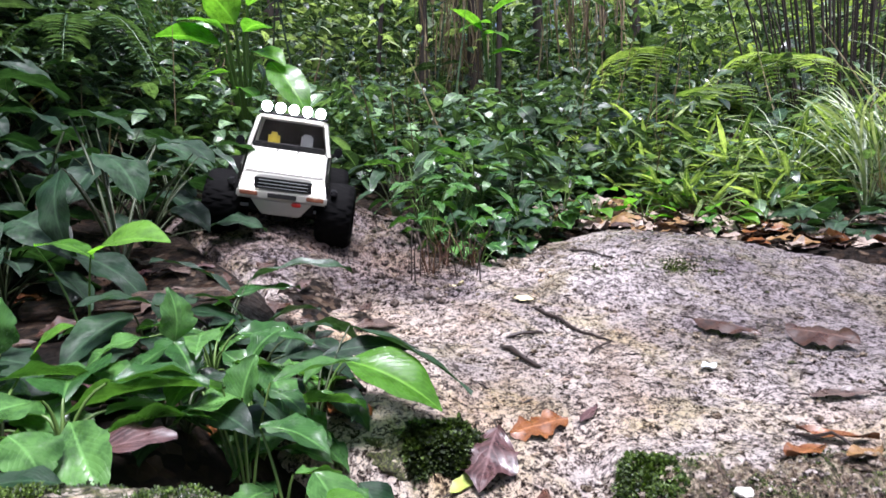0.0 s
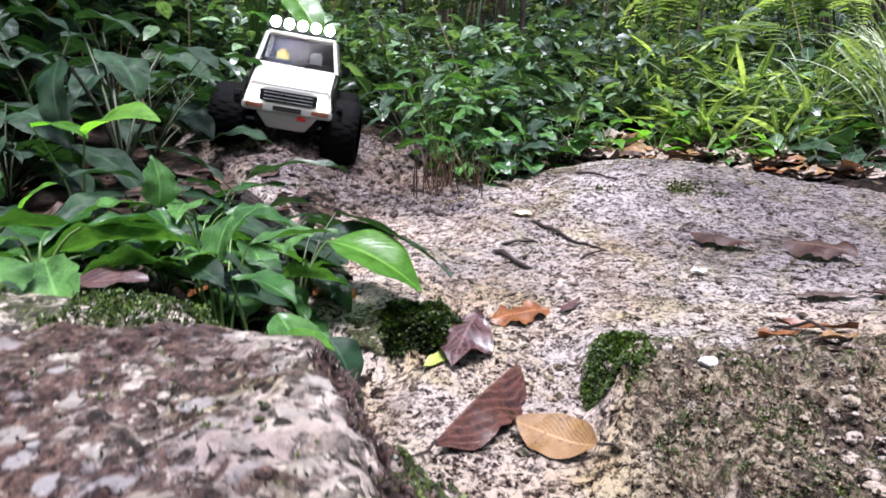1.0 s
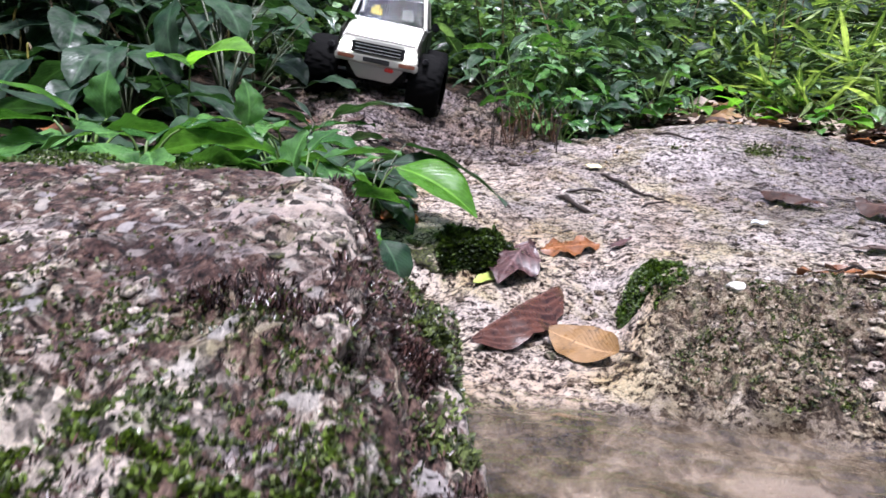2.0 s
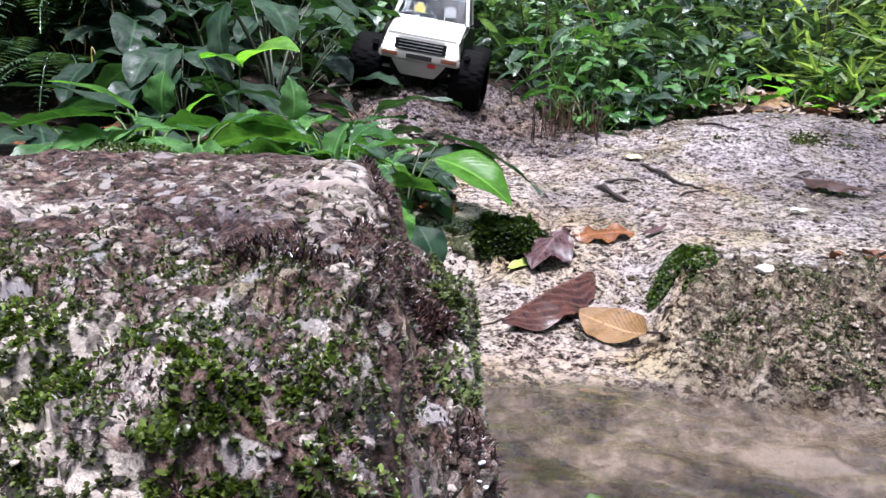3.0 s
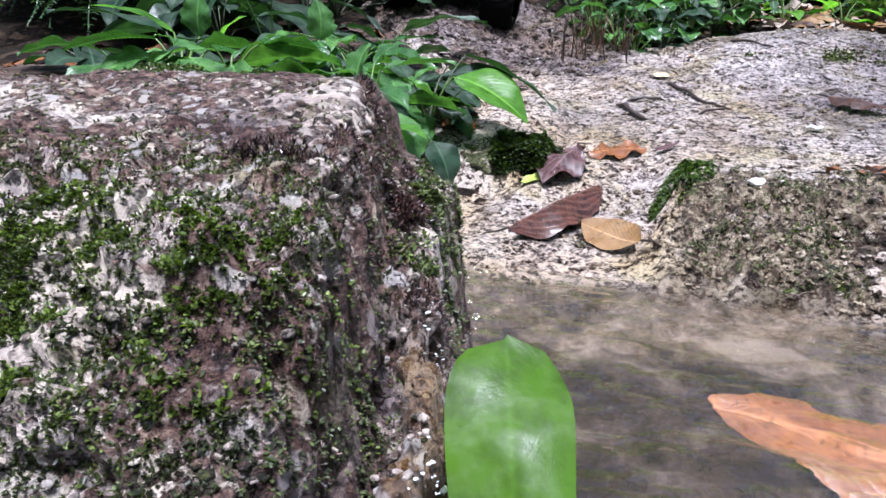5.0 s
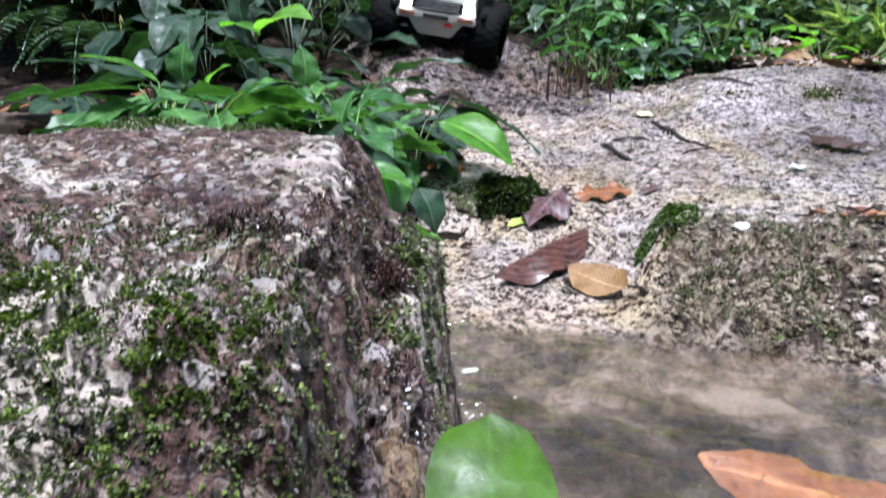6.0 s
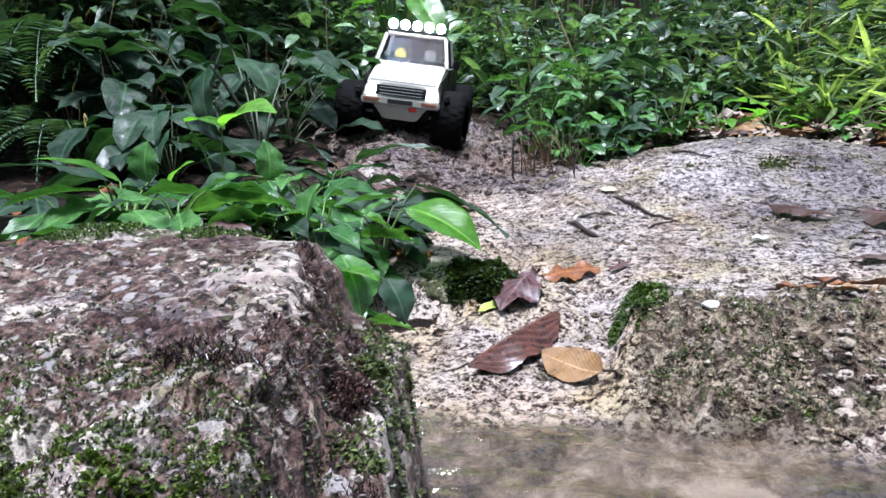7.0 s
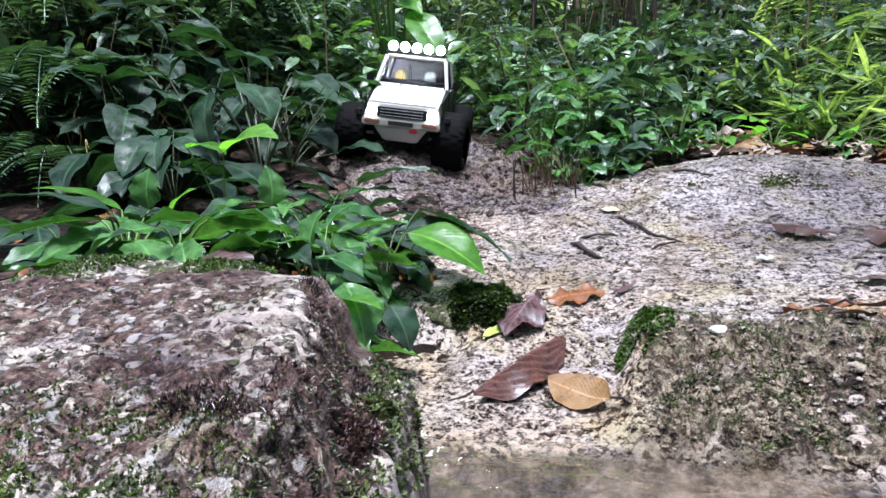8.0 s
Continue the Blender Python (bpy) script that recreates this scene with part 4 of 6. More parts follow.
for x, y, n, h, reach, ln, wd, kind, lab in (
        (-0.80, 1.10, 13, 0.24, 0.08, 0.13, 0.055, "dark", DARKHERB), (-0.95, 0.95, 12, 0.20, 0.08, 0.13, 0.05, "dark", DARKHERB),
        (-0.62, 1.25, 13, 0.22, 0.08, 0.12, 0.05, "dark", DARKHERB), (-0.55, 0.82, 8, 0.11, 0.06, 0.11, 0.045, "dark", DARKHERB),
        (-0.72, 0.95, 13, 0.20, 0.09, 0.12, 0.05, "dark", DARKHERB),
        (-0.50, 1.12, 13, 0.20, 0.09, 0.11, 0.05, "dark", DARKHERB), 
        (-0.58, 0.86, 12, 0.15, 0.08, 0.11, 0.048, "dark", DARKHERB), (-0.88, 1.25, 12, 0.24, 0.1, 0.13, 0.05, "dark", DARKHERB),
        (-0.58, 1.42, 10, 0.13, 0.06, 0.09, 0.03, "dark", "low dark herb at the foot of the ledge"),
        (-0.17, 0.78, 9, 0.04, 0.03, 0.075, 0.026, "dark", "low dark wet herb on the rock"), (-0.22, 0.62, 11, 0.06, 0.03, 0.075, 0.027, "mid", HERB),
        (-0.16, 0.56, 11, 0.07, 0.03, 0.075, 0.028, "mid", HERB), (-0.20, 0.50, 10, 0.05, 0.03, 0.075, 0.028, "dark", HERB), (-0.12, 0.66, 9, 0.045, 0.03, 0.07, 0.026, "dark", HERB),
        (-0.30, 0.50, 6, 0.03, 0.03, 0.08, 0.04, "mid", HERB), (-0.46, 0.50, 5, 0.05, 0.03, 0.10, 0.036, "mid", HERB), (-0.38, 0.40, 5, 0.03, 0.02, 0.085, 0.034, "dark", HERB), (-0.60, 0.60, 6, 0.06, 0.04, 0.12, 0.036, "dark", HERB), (-0.27, 0.72, 5, 0.02, 0.03, 0.08, 0.034, "dark", "dark wet herb on the rock"),
        (-0.12, 0.47, 9, 0.06, 0.02, 0.06, 0.026, "mid", HERB),
        (-0.33, 0.46, 9, 0.05, 0.03, 0.085, 0.034, "mid", HERB), (-0.25, 0.42, 9, 0.05, 0.03, 0.08, 0.034, "mid", HERB), (-0.40, 0.52, 8, 0.06, 0.03, 0.095, 0.034, "dark", HERB),
        (-0.17, 0.60, 11, 0.07, 0.03, 0.085, 0.036, "mid", HERB), (-0.20, 0.70, 10, 0.06, 0.04, 0.085, 0.036, "dark", HERB), (-0.30, 0.66, 9, 0.06, 0.04, 0.085, 0.034, "dark", HERB),
        (0.02, 1.26, 14, 0.08, 0.04, 0.06, 0.026, "mid", EDGE), (0.08, 1.30, 14, 0.09, 0.05, 0.06, 0.028, "dark", EDGE), (0.15, 1.33, 14, 0.10, 0.05, 0.06, 0.028, "mid", EDGE),
        (0.20, 1.38, 13, 0.11, 0.05, 0.055, 0.027, "dark", EDGE), (0.11, 1.25, 12, 0.07, 0.04, 0.05, 0.026, "dark", EDGE), (0.06, 1.22, 11, 0.06, 0.04, 0.05, 0.024, "mid", EDGE), (0.24, 1.42, 12, 0.13, 0.05, 0.06, 0.028, "mid", EDGE),
        (-0.03, 1.34, 15, 0.15, 0.06, 0.07, 0.024, "mid", "leafy herb behind the slab"), (0.02, 1.40, 15, 0.18, 0.06, 0.07, 0.024, "mid", "leafy herb behind the slab"),
        (0.06, 1.45, 16, 0.22, 0.07, 0.085, 0.022, "mid", "taller narrow-leaved herb behind the slab"), (-0.06, 1.50, 16, 0.24, 0.07, 0.09, 0.022, "mid", "taller narrow-leaved herb behind the slab"),
        (0.16, 1.52, 15, 0.2, 0.07, 0.08, 0.024, "dark", "taller narrow-leaved herb behind the slab"), (-0.12, 1.60, 15, 0.22, 0.08, 0.08, 0.022, "dark", "taller narrow-leaved herb behind the slab"),
        (0.45, 1.55, 9, 0.07, 0.04, 0.06, 0.026, "bright", "small bright herb in leaf litter"), (0.52, 1.62, 10, 0.1, 0.04, 0.06, 0.026, "bright", "small bright herb in leaf litter"), (0.34, 1.56, 9, 0.08, 0.04, 0.06, 0.03, "bright", "small bright herb in leaf litter"), (0.62, 1.52, 9, 0.06, 0.04, 0.06, 0.028, "bright", "small bright herb in leaf litter"),
        (0.80, 1.38, 8, 0.07, 0.04, 0.10, 0.045, "dark", "broad dark leaves low over the litter"), (1.02, 1.30, 7, 0.06, 0.04, 0.11, 0.045, "dark", "broad dark leaves low over the litter"),
        (0.56, 1.44, 8, 0.05, 0.03, 0.05, 0.024, "mid", "small herb in leaf litter"),
        (0.85, 1.58, 8, 0.09, 0.04, 0.07, 0.034, "mid", "small pale herb in leaf litter")):
    root = (x, y, ground_z(x, y) - 0.005)
    plant("herb" if wd < 0.04 else "shrub", root, random_rows(R, root, n + 5 if wd > 0.04 else n, 0.95 * h if wd > 0.04 else h, 1.3 * reach if wd > 0.04 else reach, ln, wd, 0.5 if wd > 0.04 else 0.35), kind, lab, "plant", 0.0014)

# large bright leaves that hang behind the truck
sap = (-0.56, 1.92, ground_z(-0.56, 1.92))
plant("sapling", sap, [
    (-0.575, 1.80, 0.665, -0.735, 1.74, 0.680, 0.075, 15), (-0.565, 1.80, 0.70, -0.665, 1.72, 0.715, 0.07, -10),
    (-0.54, 1.80, 0.72, -0.60, 1.74, 0.80, 0.08, 35), (-0.52, 1.80, 0.70, -0.43, 1.72, 0.69, 0.055, -10),
    (-0.50, 1.80, 0.65, -0.40, 1.74, 0.60, 0.055, 20), (-0.45, 1.78, 0.62, -0.34, 1.70, 0.47, 0.07, 25),
    (-0.56, 1.80, 0.60, -0.64, 1.74, 0.55, 0.05, 0), (-0.55, 1.82, 0.56, -0.48, 1.76, 0.52, 0.045, 0),
    (-0.52, 1.85, 0.78, -0.40, 1.80, 0.80, 0.08, 10), (-0.60, 1.85, 0.80, -0.75, 1.80, 0.84, 0.09, 0)], "bright", "young tree with large bright green leaves", "sapling", 0.006)

pale = (0.2, 3.05, ground_z(0.2, 3.05))
plant("sapling", pale, [(0.16, 3.0, 0.94, 0.02, 2.92, 1.02, 0.06, 0), (0.17, 3.0, 0.93, 0.26, 2.9, 0.88, 0.07, 0), (0.2, 3.02, 1.02, 0.42, 2.95, 1.08, 0.08, 0), (0.2, 3.02, 0.98, 0.06, 2.9, 0.92, 0.06, 0), (0.22, 3.05, 1.1, 0.12, 2.95, 1.2, 0.07, 0), (0.2, 3.03, 0.85, 0.33, 2.93, 0.83, 0.06, 0)], "bright", "slender sapling with pale broad leaves", "sapling", 0.005)

# ---------------------------------------------------------------- undergrowth that nobody could count
SMALL = [blade(5, 3, 0.42, 0.85, 0.12, 0.25), blade(5, 3, 0.36, 0.9, 0.18, 0.15), blade(5, 3, 0.48, 0.8, 0.05, 0.35)]
NARROW = [blade(6, 3, 0.35, 0.8, 0.15, 0.3), blade(6, 3, 0.3, 0.8, 0.25, 0.2)]
STRIP = [blade(9, 3, 0.25, 0.5, 0.22, 0.0, cup=0.0), blade(9, 3, 0.2, 0.5, 0.12, 0.0, cup=0.0), blade(9, 3, 0.3, 0.5, 0.32, 0.0, cup=0.0)]


def heights(x, y):
    return np.maximum(soil_height(x, y), slab_top(x, y))


def bushes(name, count, per, xr, yr, tall, spread, length, ratio, templates, material, label, keep=None, droop=0.25):
    """Clumps of leafy stems, strewn over a stretch of ground, as one mass."""
    cx, cy = rng.uniform(*xr, count), rng.uniform(*yr, count)
    if keep is not None:
        ok = keep(cx, cy)
        cx, cy = cx[ok], cy[ok]
    n = len(cx)
    cz = heights(cx, cy)
    h = rng.uniform(*tall, n)
    i = np.repeat(np.arange(n), per)
    k = rng.random(len(i)) ** 0.7
    g = rng.uniform(0, 2 * np.pi, len(i))
    d = spread * (0.25 + 0.75 * k) * rng.uniform(0.1, 1, len(i))
    base = np.stack([cx[i] + np.cos(g) * d, cy[i] + np.sin(g) * d, cz[i] + h[i] * k], 1)
    way = np.stack([np.cos(g), np.sin(g), rng.uniform(-droop - 0.5, 0.6 - droop, len(i))], 1) + rng.normal(0, 0.25, (len(i), 3))
    ln = length * rng.uniform(0.5, 1.35, len(i))
    return tagged(part(name, batch(name, templates, base, way, ln, ln * ratio * rng.uniform(0.8, 1.2, len(i))), material), label, "undergrowth", kind="stuff")


def clear(x, y):
    """Away from the bare rock, the pool and the camera's way."""
    return (slab_inside(x, y) < 0.2) & ((y > 1.05) | (x < -0.5) | (x > 0.95)) & ~((x > 0.62) & (y < 1.85)) & ~((x > 0.35) & (y < 1.55))


bushes("undergrowth", 300, 24, (-2.2, 0.75), (1.45, 2.5), (0.05, 0.32), 0.12, 0.064, 0.5, SMALL, BUSH_MID, "dense green understory of small-leaved plants", lambda x, y: clear(x, y) & (fbm(x, y, 3.2, 2) > -0.2) & (x < 0.30))
bushes("undergrowth", 60, 18, (0.75, 2.6), (1.7, 2.5), (0.05, 0.2), 0.13, 0.075, 0.42, SMALL, BUSH_MID, "low green plants on the litter", clear)
bushes("undergrowth", 420, 26, (-2.2, 2.8), (1.6, 3.6), (0.06, 0.34), 0.14, 0.05, 0.5, SMALL, BUSH_DARK, "understory leaves with shade put into their colour", lambda x, y: clear(x, y) & ~((x > 0.27) & (y < 2.1)))
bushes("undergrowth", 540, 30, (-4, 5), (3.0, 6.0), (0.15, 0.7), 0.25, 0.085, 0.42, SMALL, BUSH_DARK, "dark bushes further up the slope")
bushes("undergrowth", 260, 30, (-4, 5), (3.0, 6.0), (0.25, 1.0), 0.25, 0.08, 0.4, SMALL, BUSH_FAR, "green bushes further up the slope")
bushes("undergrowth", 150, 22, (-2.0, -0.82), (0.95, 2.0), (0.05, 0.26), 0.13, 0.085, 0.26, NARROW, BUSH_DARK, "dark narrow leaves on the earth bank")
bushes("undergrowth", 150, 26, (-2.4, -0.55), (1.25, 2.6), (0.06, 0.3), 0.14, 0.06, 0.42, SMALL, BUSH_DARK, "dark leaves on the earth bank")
bushes("saplings", 90, 18, (0.40, 1.5), (1.52, 2.1), (0.02, 0.22), 0.10, 0.10, 0.12, NARROW, BUSH_LIGHT, "light yellow-green narrow-leaved bamboo saplings", lambda x, y: (fbm(x + 4, y, 4.5, 2) > -0.22), -0.2)
bushes("undergrowth", 100, 18, (0.27, 1.4), (1.55, 2.1), (0.02, 0.16), 0.1, 0.05, 0.5, SMALL, BUSH_MID, "low green plants among the saplings")
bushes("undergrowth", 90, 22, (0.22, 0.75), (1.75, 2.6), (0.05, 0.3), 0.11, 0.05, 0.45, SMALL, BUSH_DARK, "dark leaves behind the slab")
bushes("saplings", 90, 24, (1.1, 3.8), (3.0, 5.5), (0.4, 1.2), 0.3, 0.12, 0.2, NARROW, BUSH_LIGHT, "light green saplings among the bushes")
bushes("far_woods", 560, 44, (-9, 10), (6.4, 9.8), (0.7, 2.5), 0.7, 0.17, 0.42, SMALL, BUSH_MID, "dense dark forest foliage")
bushes("far_woods", 330, 30, (-12, 13), (9.8, 13.5), (0.8, 4.0), 1.0, 0.3, 0.5, SMALL, BUSH_FAR, "forest foliage far up the slope, paled for the light there")
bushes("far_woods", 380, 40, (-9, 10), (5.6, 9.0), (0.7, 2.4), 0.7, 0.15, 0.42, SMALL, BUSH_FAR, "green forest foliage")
def stems(name, count, xr, yr, tall, width, material, label):
    """Thin bare stalks that stand among the leaves."""
    x, y = rng.uniform(*xr, count), rng.uniform(*yr, count)
    keep = clear(x, y)
    x, y = x[keep], y[keep]
    n = len(x)
    way = np.stack([rng.normal(0, 0.3, n), rng.normal(0, 0.2, n), np.ones(n)], 1)
    return tagged(part(name, batch(name, STRIP, np.stack([x, y, heights(x, y) - 0.01], 1), way, rng.uniform(*tall, n), width * rng.uniform(0.5, 1.2, n), rng.uniform(-3, 3, n), np.tile([0, -1.0, 0.1], (n, 1))), material), label, "stems", kind="stuff")


stems("stems", 60, (-1.3, -0.62), (0.85, 1.5), (0.12, 0.34), 0.004, DRY, "thin dry stalks on the earth bank")
stems("stems", 260, (-2.0, 2.4), (1.6, 3.2), (0.15, 0.55), 0.005, DRY, "thin straw-coloured stalks among the undergrowth")
stems("stems", 120, (-2.5, 3.0), (2.4, 5.0), (0.4, 1.3), 0.009, BUSH_DARK, "thin dark green stems among the bushes")
# the wood goes on beside and behind the camera: unseen, added to block low skylight
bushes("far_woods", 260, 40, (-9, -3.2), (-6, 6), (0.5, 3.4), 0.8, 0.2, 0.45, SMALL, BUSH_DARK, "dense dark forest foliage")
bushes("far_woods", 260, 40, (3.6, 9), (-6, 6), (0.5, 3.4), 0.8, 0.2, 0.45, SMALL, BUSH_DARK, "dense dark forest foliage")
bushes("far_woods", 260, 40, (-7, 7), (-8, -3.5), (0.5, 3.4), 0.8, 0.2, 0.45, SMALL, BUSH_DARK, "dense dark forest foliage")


def tuft(name, root, count, length, lean, material, label, width=0.006):
    root = np.array(root)
    g = rng.uniform(0, 2 * np.pi, count)
    base = root + np.stack([np.cos(g), np.sin(g), 0 * g], 1) * 0.02 * rng.random((count, 1))
    way = np.stack([np.cos(g) * lean, np.sin(g) * lean, np.ones(count)], 1) + rng.normal(0, 0.25, (count, 3))
    ln = length * rng.uniform(0.5, 1.15, count)
    up = np.stack([-np.cos(g), -np.sin(g), lean * np.ones(count)], 1)
    return tagged(part(name, batch(name, STRIP, base, way, ln, np.full(count, width) * rng.uniform(0.4, 0.9, count), rng.normal(0, 0.3, count), up, True), material), label, "grass", "grass tufts")


for x, y, n, ln, wd in ((0.96, 1.56, 30, 0.40, 0.0075), (1.05, 1.62, 32, 0.44, 0.008), (1.15, 1.54, 28, 0.40, 0.0075), (0.84, 1.72, 16, 0.30, 0.008), (1.25, 1.72, 26, 0.44, 0.008)):
    tuft("grass_tuft", (x, y, ground_z(x, y)), n, ln, 1.0, GRASS, "tuft of long pale arching grass blades", wd)
for x, y, n, ln in ((-0.72, 0.84, 18, 0.16), (-0.84, 0.92, 22, 0.2), (-1.0, 1.15, 26, 0.24), (-0.9, 1.4, 26, 0.22), (1.0, 1.55, 30, 0.2), (-0.8, 1.05, 20, 0.2)):
    tuft("dry_grass_tuft", (x, y, ground_z(x, y)), n, ln, 1.6, DRY, "tuft of dry straw-coloured grass", 0.003)
for x, y, n, ln in ((0.04, 1.17, 26, 0.07), (-0.03, 1.13, 22, 0.08), (0.0, 1.18, 22, 0.09)):
    tuft("dead_stem_tuft", (x, y, ground_z(x, y)), n, ln, 0.35, REDDRY, "tuft of reddish-brown dead stems on the rock", 0.0026)


def fern(root, heading, count, length, material=FERN):
    """A fern: arching fronds, each with two rows of leaflets on a midrib."""
    thing = empty("fern", root, "dark green fern with arching fronds", "fern", "ferns")
    for k in range(count):
        g = heading + R.uniform(-1.0, 1.0)
        n = length * R.uniform(0.75, 1.1)
        lift, reach = R.uniform(0.75, 1.25), R.uniform(0.55, 0.85)
        s = np.linspace(0.12, 1, 26)
        path = np.stack([np.cos(g) * n * reach * s, np.sin(g) * n * reach * s, n * lift * (0.85 * s - 1.15 * s**2)], 1)
        d = np.gradient(path, axis=0)
        side = np.stack([-np.sin(g) * np.ones(26), np.cos(g) * np.ones(26), np.zeros(26)], 1)
        ln = 0.21 * n * np.sin(np.clip(s * 1.02, 0, 1) * np.pi * 0.93 + 0.2).clip(0.05) ** 0.8
        base = np.concatenate([path, path])
        way = np.concatenate([side + d * 12 * 0.35, -side + d * 12 * 0.35])
        way[:, 2] -= 0.15
        bm = bmesh.new()
        bm.from_mesh(batch("frond", NARROW, base, way, np.concatenate([ln, ln]), np.full(52, n * 0.034), rng.normal(0, 0.15, 52)))
        bm.from_mesh(tube([Vector(p) for p in path], [0.0013] * 26, 4, "midrib"))
        bmesh.ops.remove_doubles(bm, verts=bm.verts, dist=0.0016)
        for f in bm.faces:
            f.smooth = True
        part("frond", bm, material, thing)
    return thing


for x, y, z, hd, c, ln in ((-0.80, 0.86, 0.05, -1.3, 7, 0.20), (-0.92, 0.96, 0.10, -1.1, 8, 0.26), (-1.0, 1.06, 0.06, -0.9, 7, 0.26), (-0.78, 1.0, 0.16, -1.7, 6, 0.22), (-0.95, 1.02, 0.12, -1.4, 7, 0.26), (-0.9, 0.9, 0.04, -1.6, 6, 0.22), (-1.05, 1.15, 0.15, -1.0, 7, 0.3), (-1.1, 1.35, 0.2, -0.8, 7, 0.32), (-0.8, 1.5, 0.25, -1.2, 6, 0.3), (-0.95, 1.75, 0.25, -0.6, 6, 0.45), (-1.25, 1.6, 0.15, -0.4, 7, 0.5),
                           (-1.3, 2.0, 0.3, -0.6, 7, 0.5), (1.2, 2.5, 0.25, -2.5, 5, 0.5), (0.9, 3.0, 0.3, -2.2, 5, 0.55), (1.0, 2.3, 0.12, 3.0, 5, 0.6), (0.55, 2.7, 0.12, -1.9, 5, 0.55), (0.75, 2.15, 0.05, -1.3, 6, 0.42)):
    fern((x, y, ground_z(x, y) + z), hd, c, ln, BUSH_LIGHT if x > 0.5 else FERN)

# bamboo clump and thin trunks
clump = empty("bamboo_clump", (1.58, 2.75, ground_z(1.58, 2.75)), "dark clump of thin crowded bamboo stems", "bamboo")
for k in range(70):
    a, q = R.uniform(0, 6.28), R.uniform(0.02, 0.30)
    top = Vector((math.cos(a) * q * 2.6, math.sin(a) * q * 2.2, R.uniform(0.9, 1.8)))
    foot = Vector((math.cos(a) * q, math.sin(a) * q, -0.02))
    part("stem", tube([foot, foot.lerp(top, 0.4) + Vector((0, 0, 0.12)), top], [0.0042, 0.0034, 0.0018], 5, "stem"), BARK, clump)
for x, y, h, rad, lean in ((0.11, 3.35, 3.2, 0.034, 0.03), (-0.12, 3.5, 3.4, 0.02, -0.05), (0.22, 3.3, 3.4, 0.012, 0.03), (0.85, 4.0, 3.0, 0.018, 0.06), (0.55, 4.4, 3.0, 0.03, 0.0), (-1.1, 4.4, 3.4, 0.05, 0.15), (1.25, 4.6, 3.2, 0.03, -0.1), (-0.4, 3.8, 2.6, 0.012, 0.1), (0.05, 3.9, 2.6, 0.014, -0.05), (3.0, 5.0, 4.0, 0.09, 0.1), (-2.6, 4.8, 4.0, 0.1, 0.1)):
    z = ground_z(x, y)
    t = empty("tree", (x, y, z - 0.05), "thin brown forest tree trunk among bushes", "tree", "forest trees")
    pts = [Vector((lean * s * h * 0.4 + 0.03 * math.sin(5 * s + x), 0.03 * math.cos(4 * s + y), s * h)) for s in [i / 8 for i in range(9)]]
    trunk = part("trunk", tube(pts, [rad * (1.25 - 0.09 * i) for i in range(9)], 10, "trunk"), BARK, t)
    for k in range(5):
        p = pts[4 + k % 5]
        q = p + Vector((R.uniform(-0.6, 0.6), R.uniform(-0.4, 0.4), R.uniform(0.2, 0.5)))
        part("limb", tube([p, p.lerp(q, 0.5) + Vector((0, 0, 0.05)), q], [rad * 0.4, rad * 0.28, rad * 0.12], 5, "limb"), BARK, t)
    n = 240
    c = np.array(pts[-1])[None] + rng.normal(0, 1, (n, 3)) * [0.55, 0.55, 0.45]
    part("crown", batch("crown", SMALL, c, rng.normal(0, 1, (n, 3)), rng.uniform(0.06, 0.14, n), rng.uniform(0.03, 0.06, n)), BUSH_MID, t)


def hanging(name, count, cx, cy, z, spread, drop, label):
    """Dry fibres and dead fronds that hang down."""
    base = np.stack([cx + rng.normal(0, spread, count), cy + rng.normal(0, 0.08, count), z + rng.uniform(-0.1, 0.12, count)], 1)
    way = np.stack([rng.normal(0, 0.12, count), rng.normal(0, 0.1, count), -np.ones(count)], 1)
    return tagged(part(name, batch(name, STRIP, base, way, drop * rng.uniform(0.4, 1.1, count), rng.uniform(0.004, 0.011, count), rng.uniform(-3, 3, count), np.tile([0, -1.0, 0.1], (count, 1))), DRY), label, "dead fronds", kind="stuff")


hanging("dead_fronds", 70, 0.06, 3.2, 1.0, 0.07, 0.3, "dry brown fronds hanging from a trunk")
hanging("dead_fronds", 60, 0.02, 3.25, 1.3, 0.10, 0.4, "dry brown fronds hanging from a trunk")
hanging("dead_fronds", 60, 0.65, 3.2, 1.15, 0.10, 0.35, "dry brown fronds hanging from a trunk")

# ---------------------------------------------------------------- moss
TINY = (np.array([(0, 0, 0), (0.35, -0.42, 0.1), (0.78, -0.36, 0.06), (1, 0, -0.04), (0.78, 0.36, 0.06), (0.35, 0.42, 0.1)], float), np.array([(0, 1, 2, 3), (0, 3, 4, 5)]), np.array([(0, 0.5), (0.35, 0.1), (0.78, 0.15), (1, 0.5), (0.78, 0.85), (0.35, 0.9)], float))


def moss_on(name, pts, normals, size, label, material=MOSS, slim=0.62):
    n = len(pts)
    base = np.repeat(pts, 3, 0)
    way = np.repeat(normals, 3, 0) * 0.8 + rng.normal(0, 0.6, (3 * n, 3))
    ln = size * rng.uniform(0.5, 1.5, 3 * n)
    return tagged(part(name, batch(name, [TINY], base, way, ln, ln * slim), material), label, "moss", kind="stuff")


def on_height(fn, x, y, e=0.002):
    z = fn(x, y)
    nx, ny = (fn(x + e, y) - z) / e, (fn(x, y + e) - z) / e
    nrm = np.stack([-nx, -ny, np.ones_like(x)], 1)
    return np.stack([x, y, z], 1), nrm / np.linalg.norm(nrm, axis=1, keepdims=True)


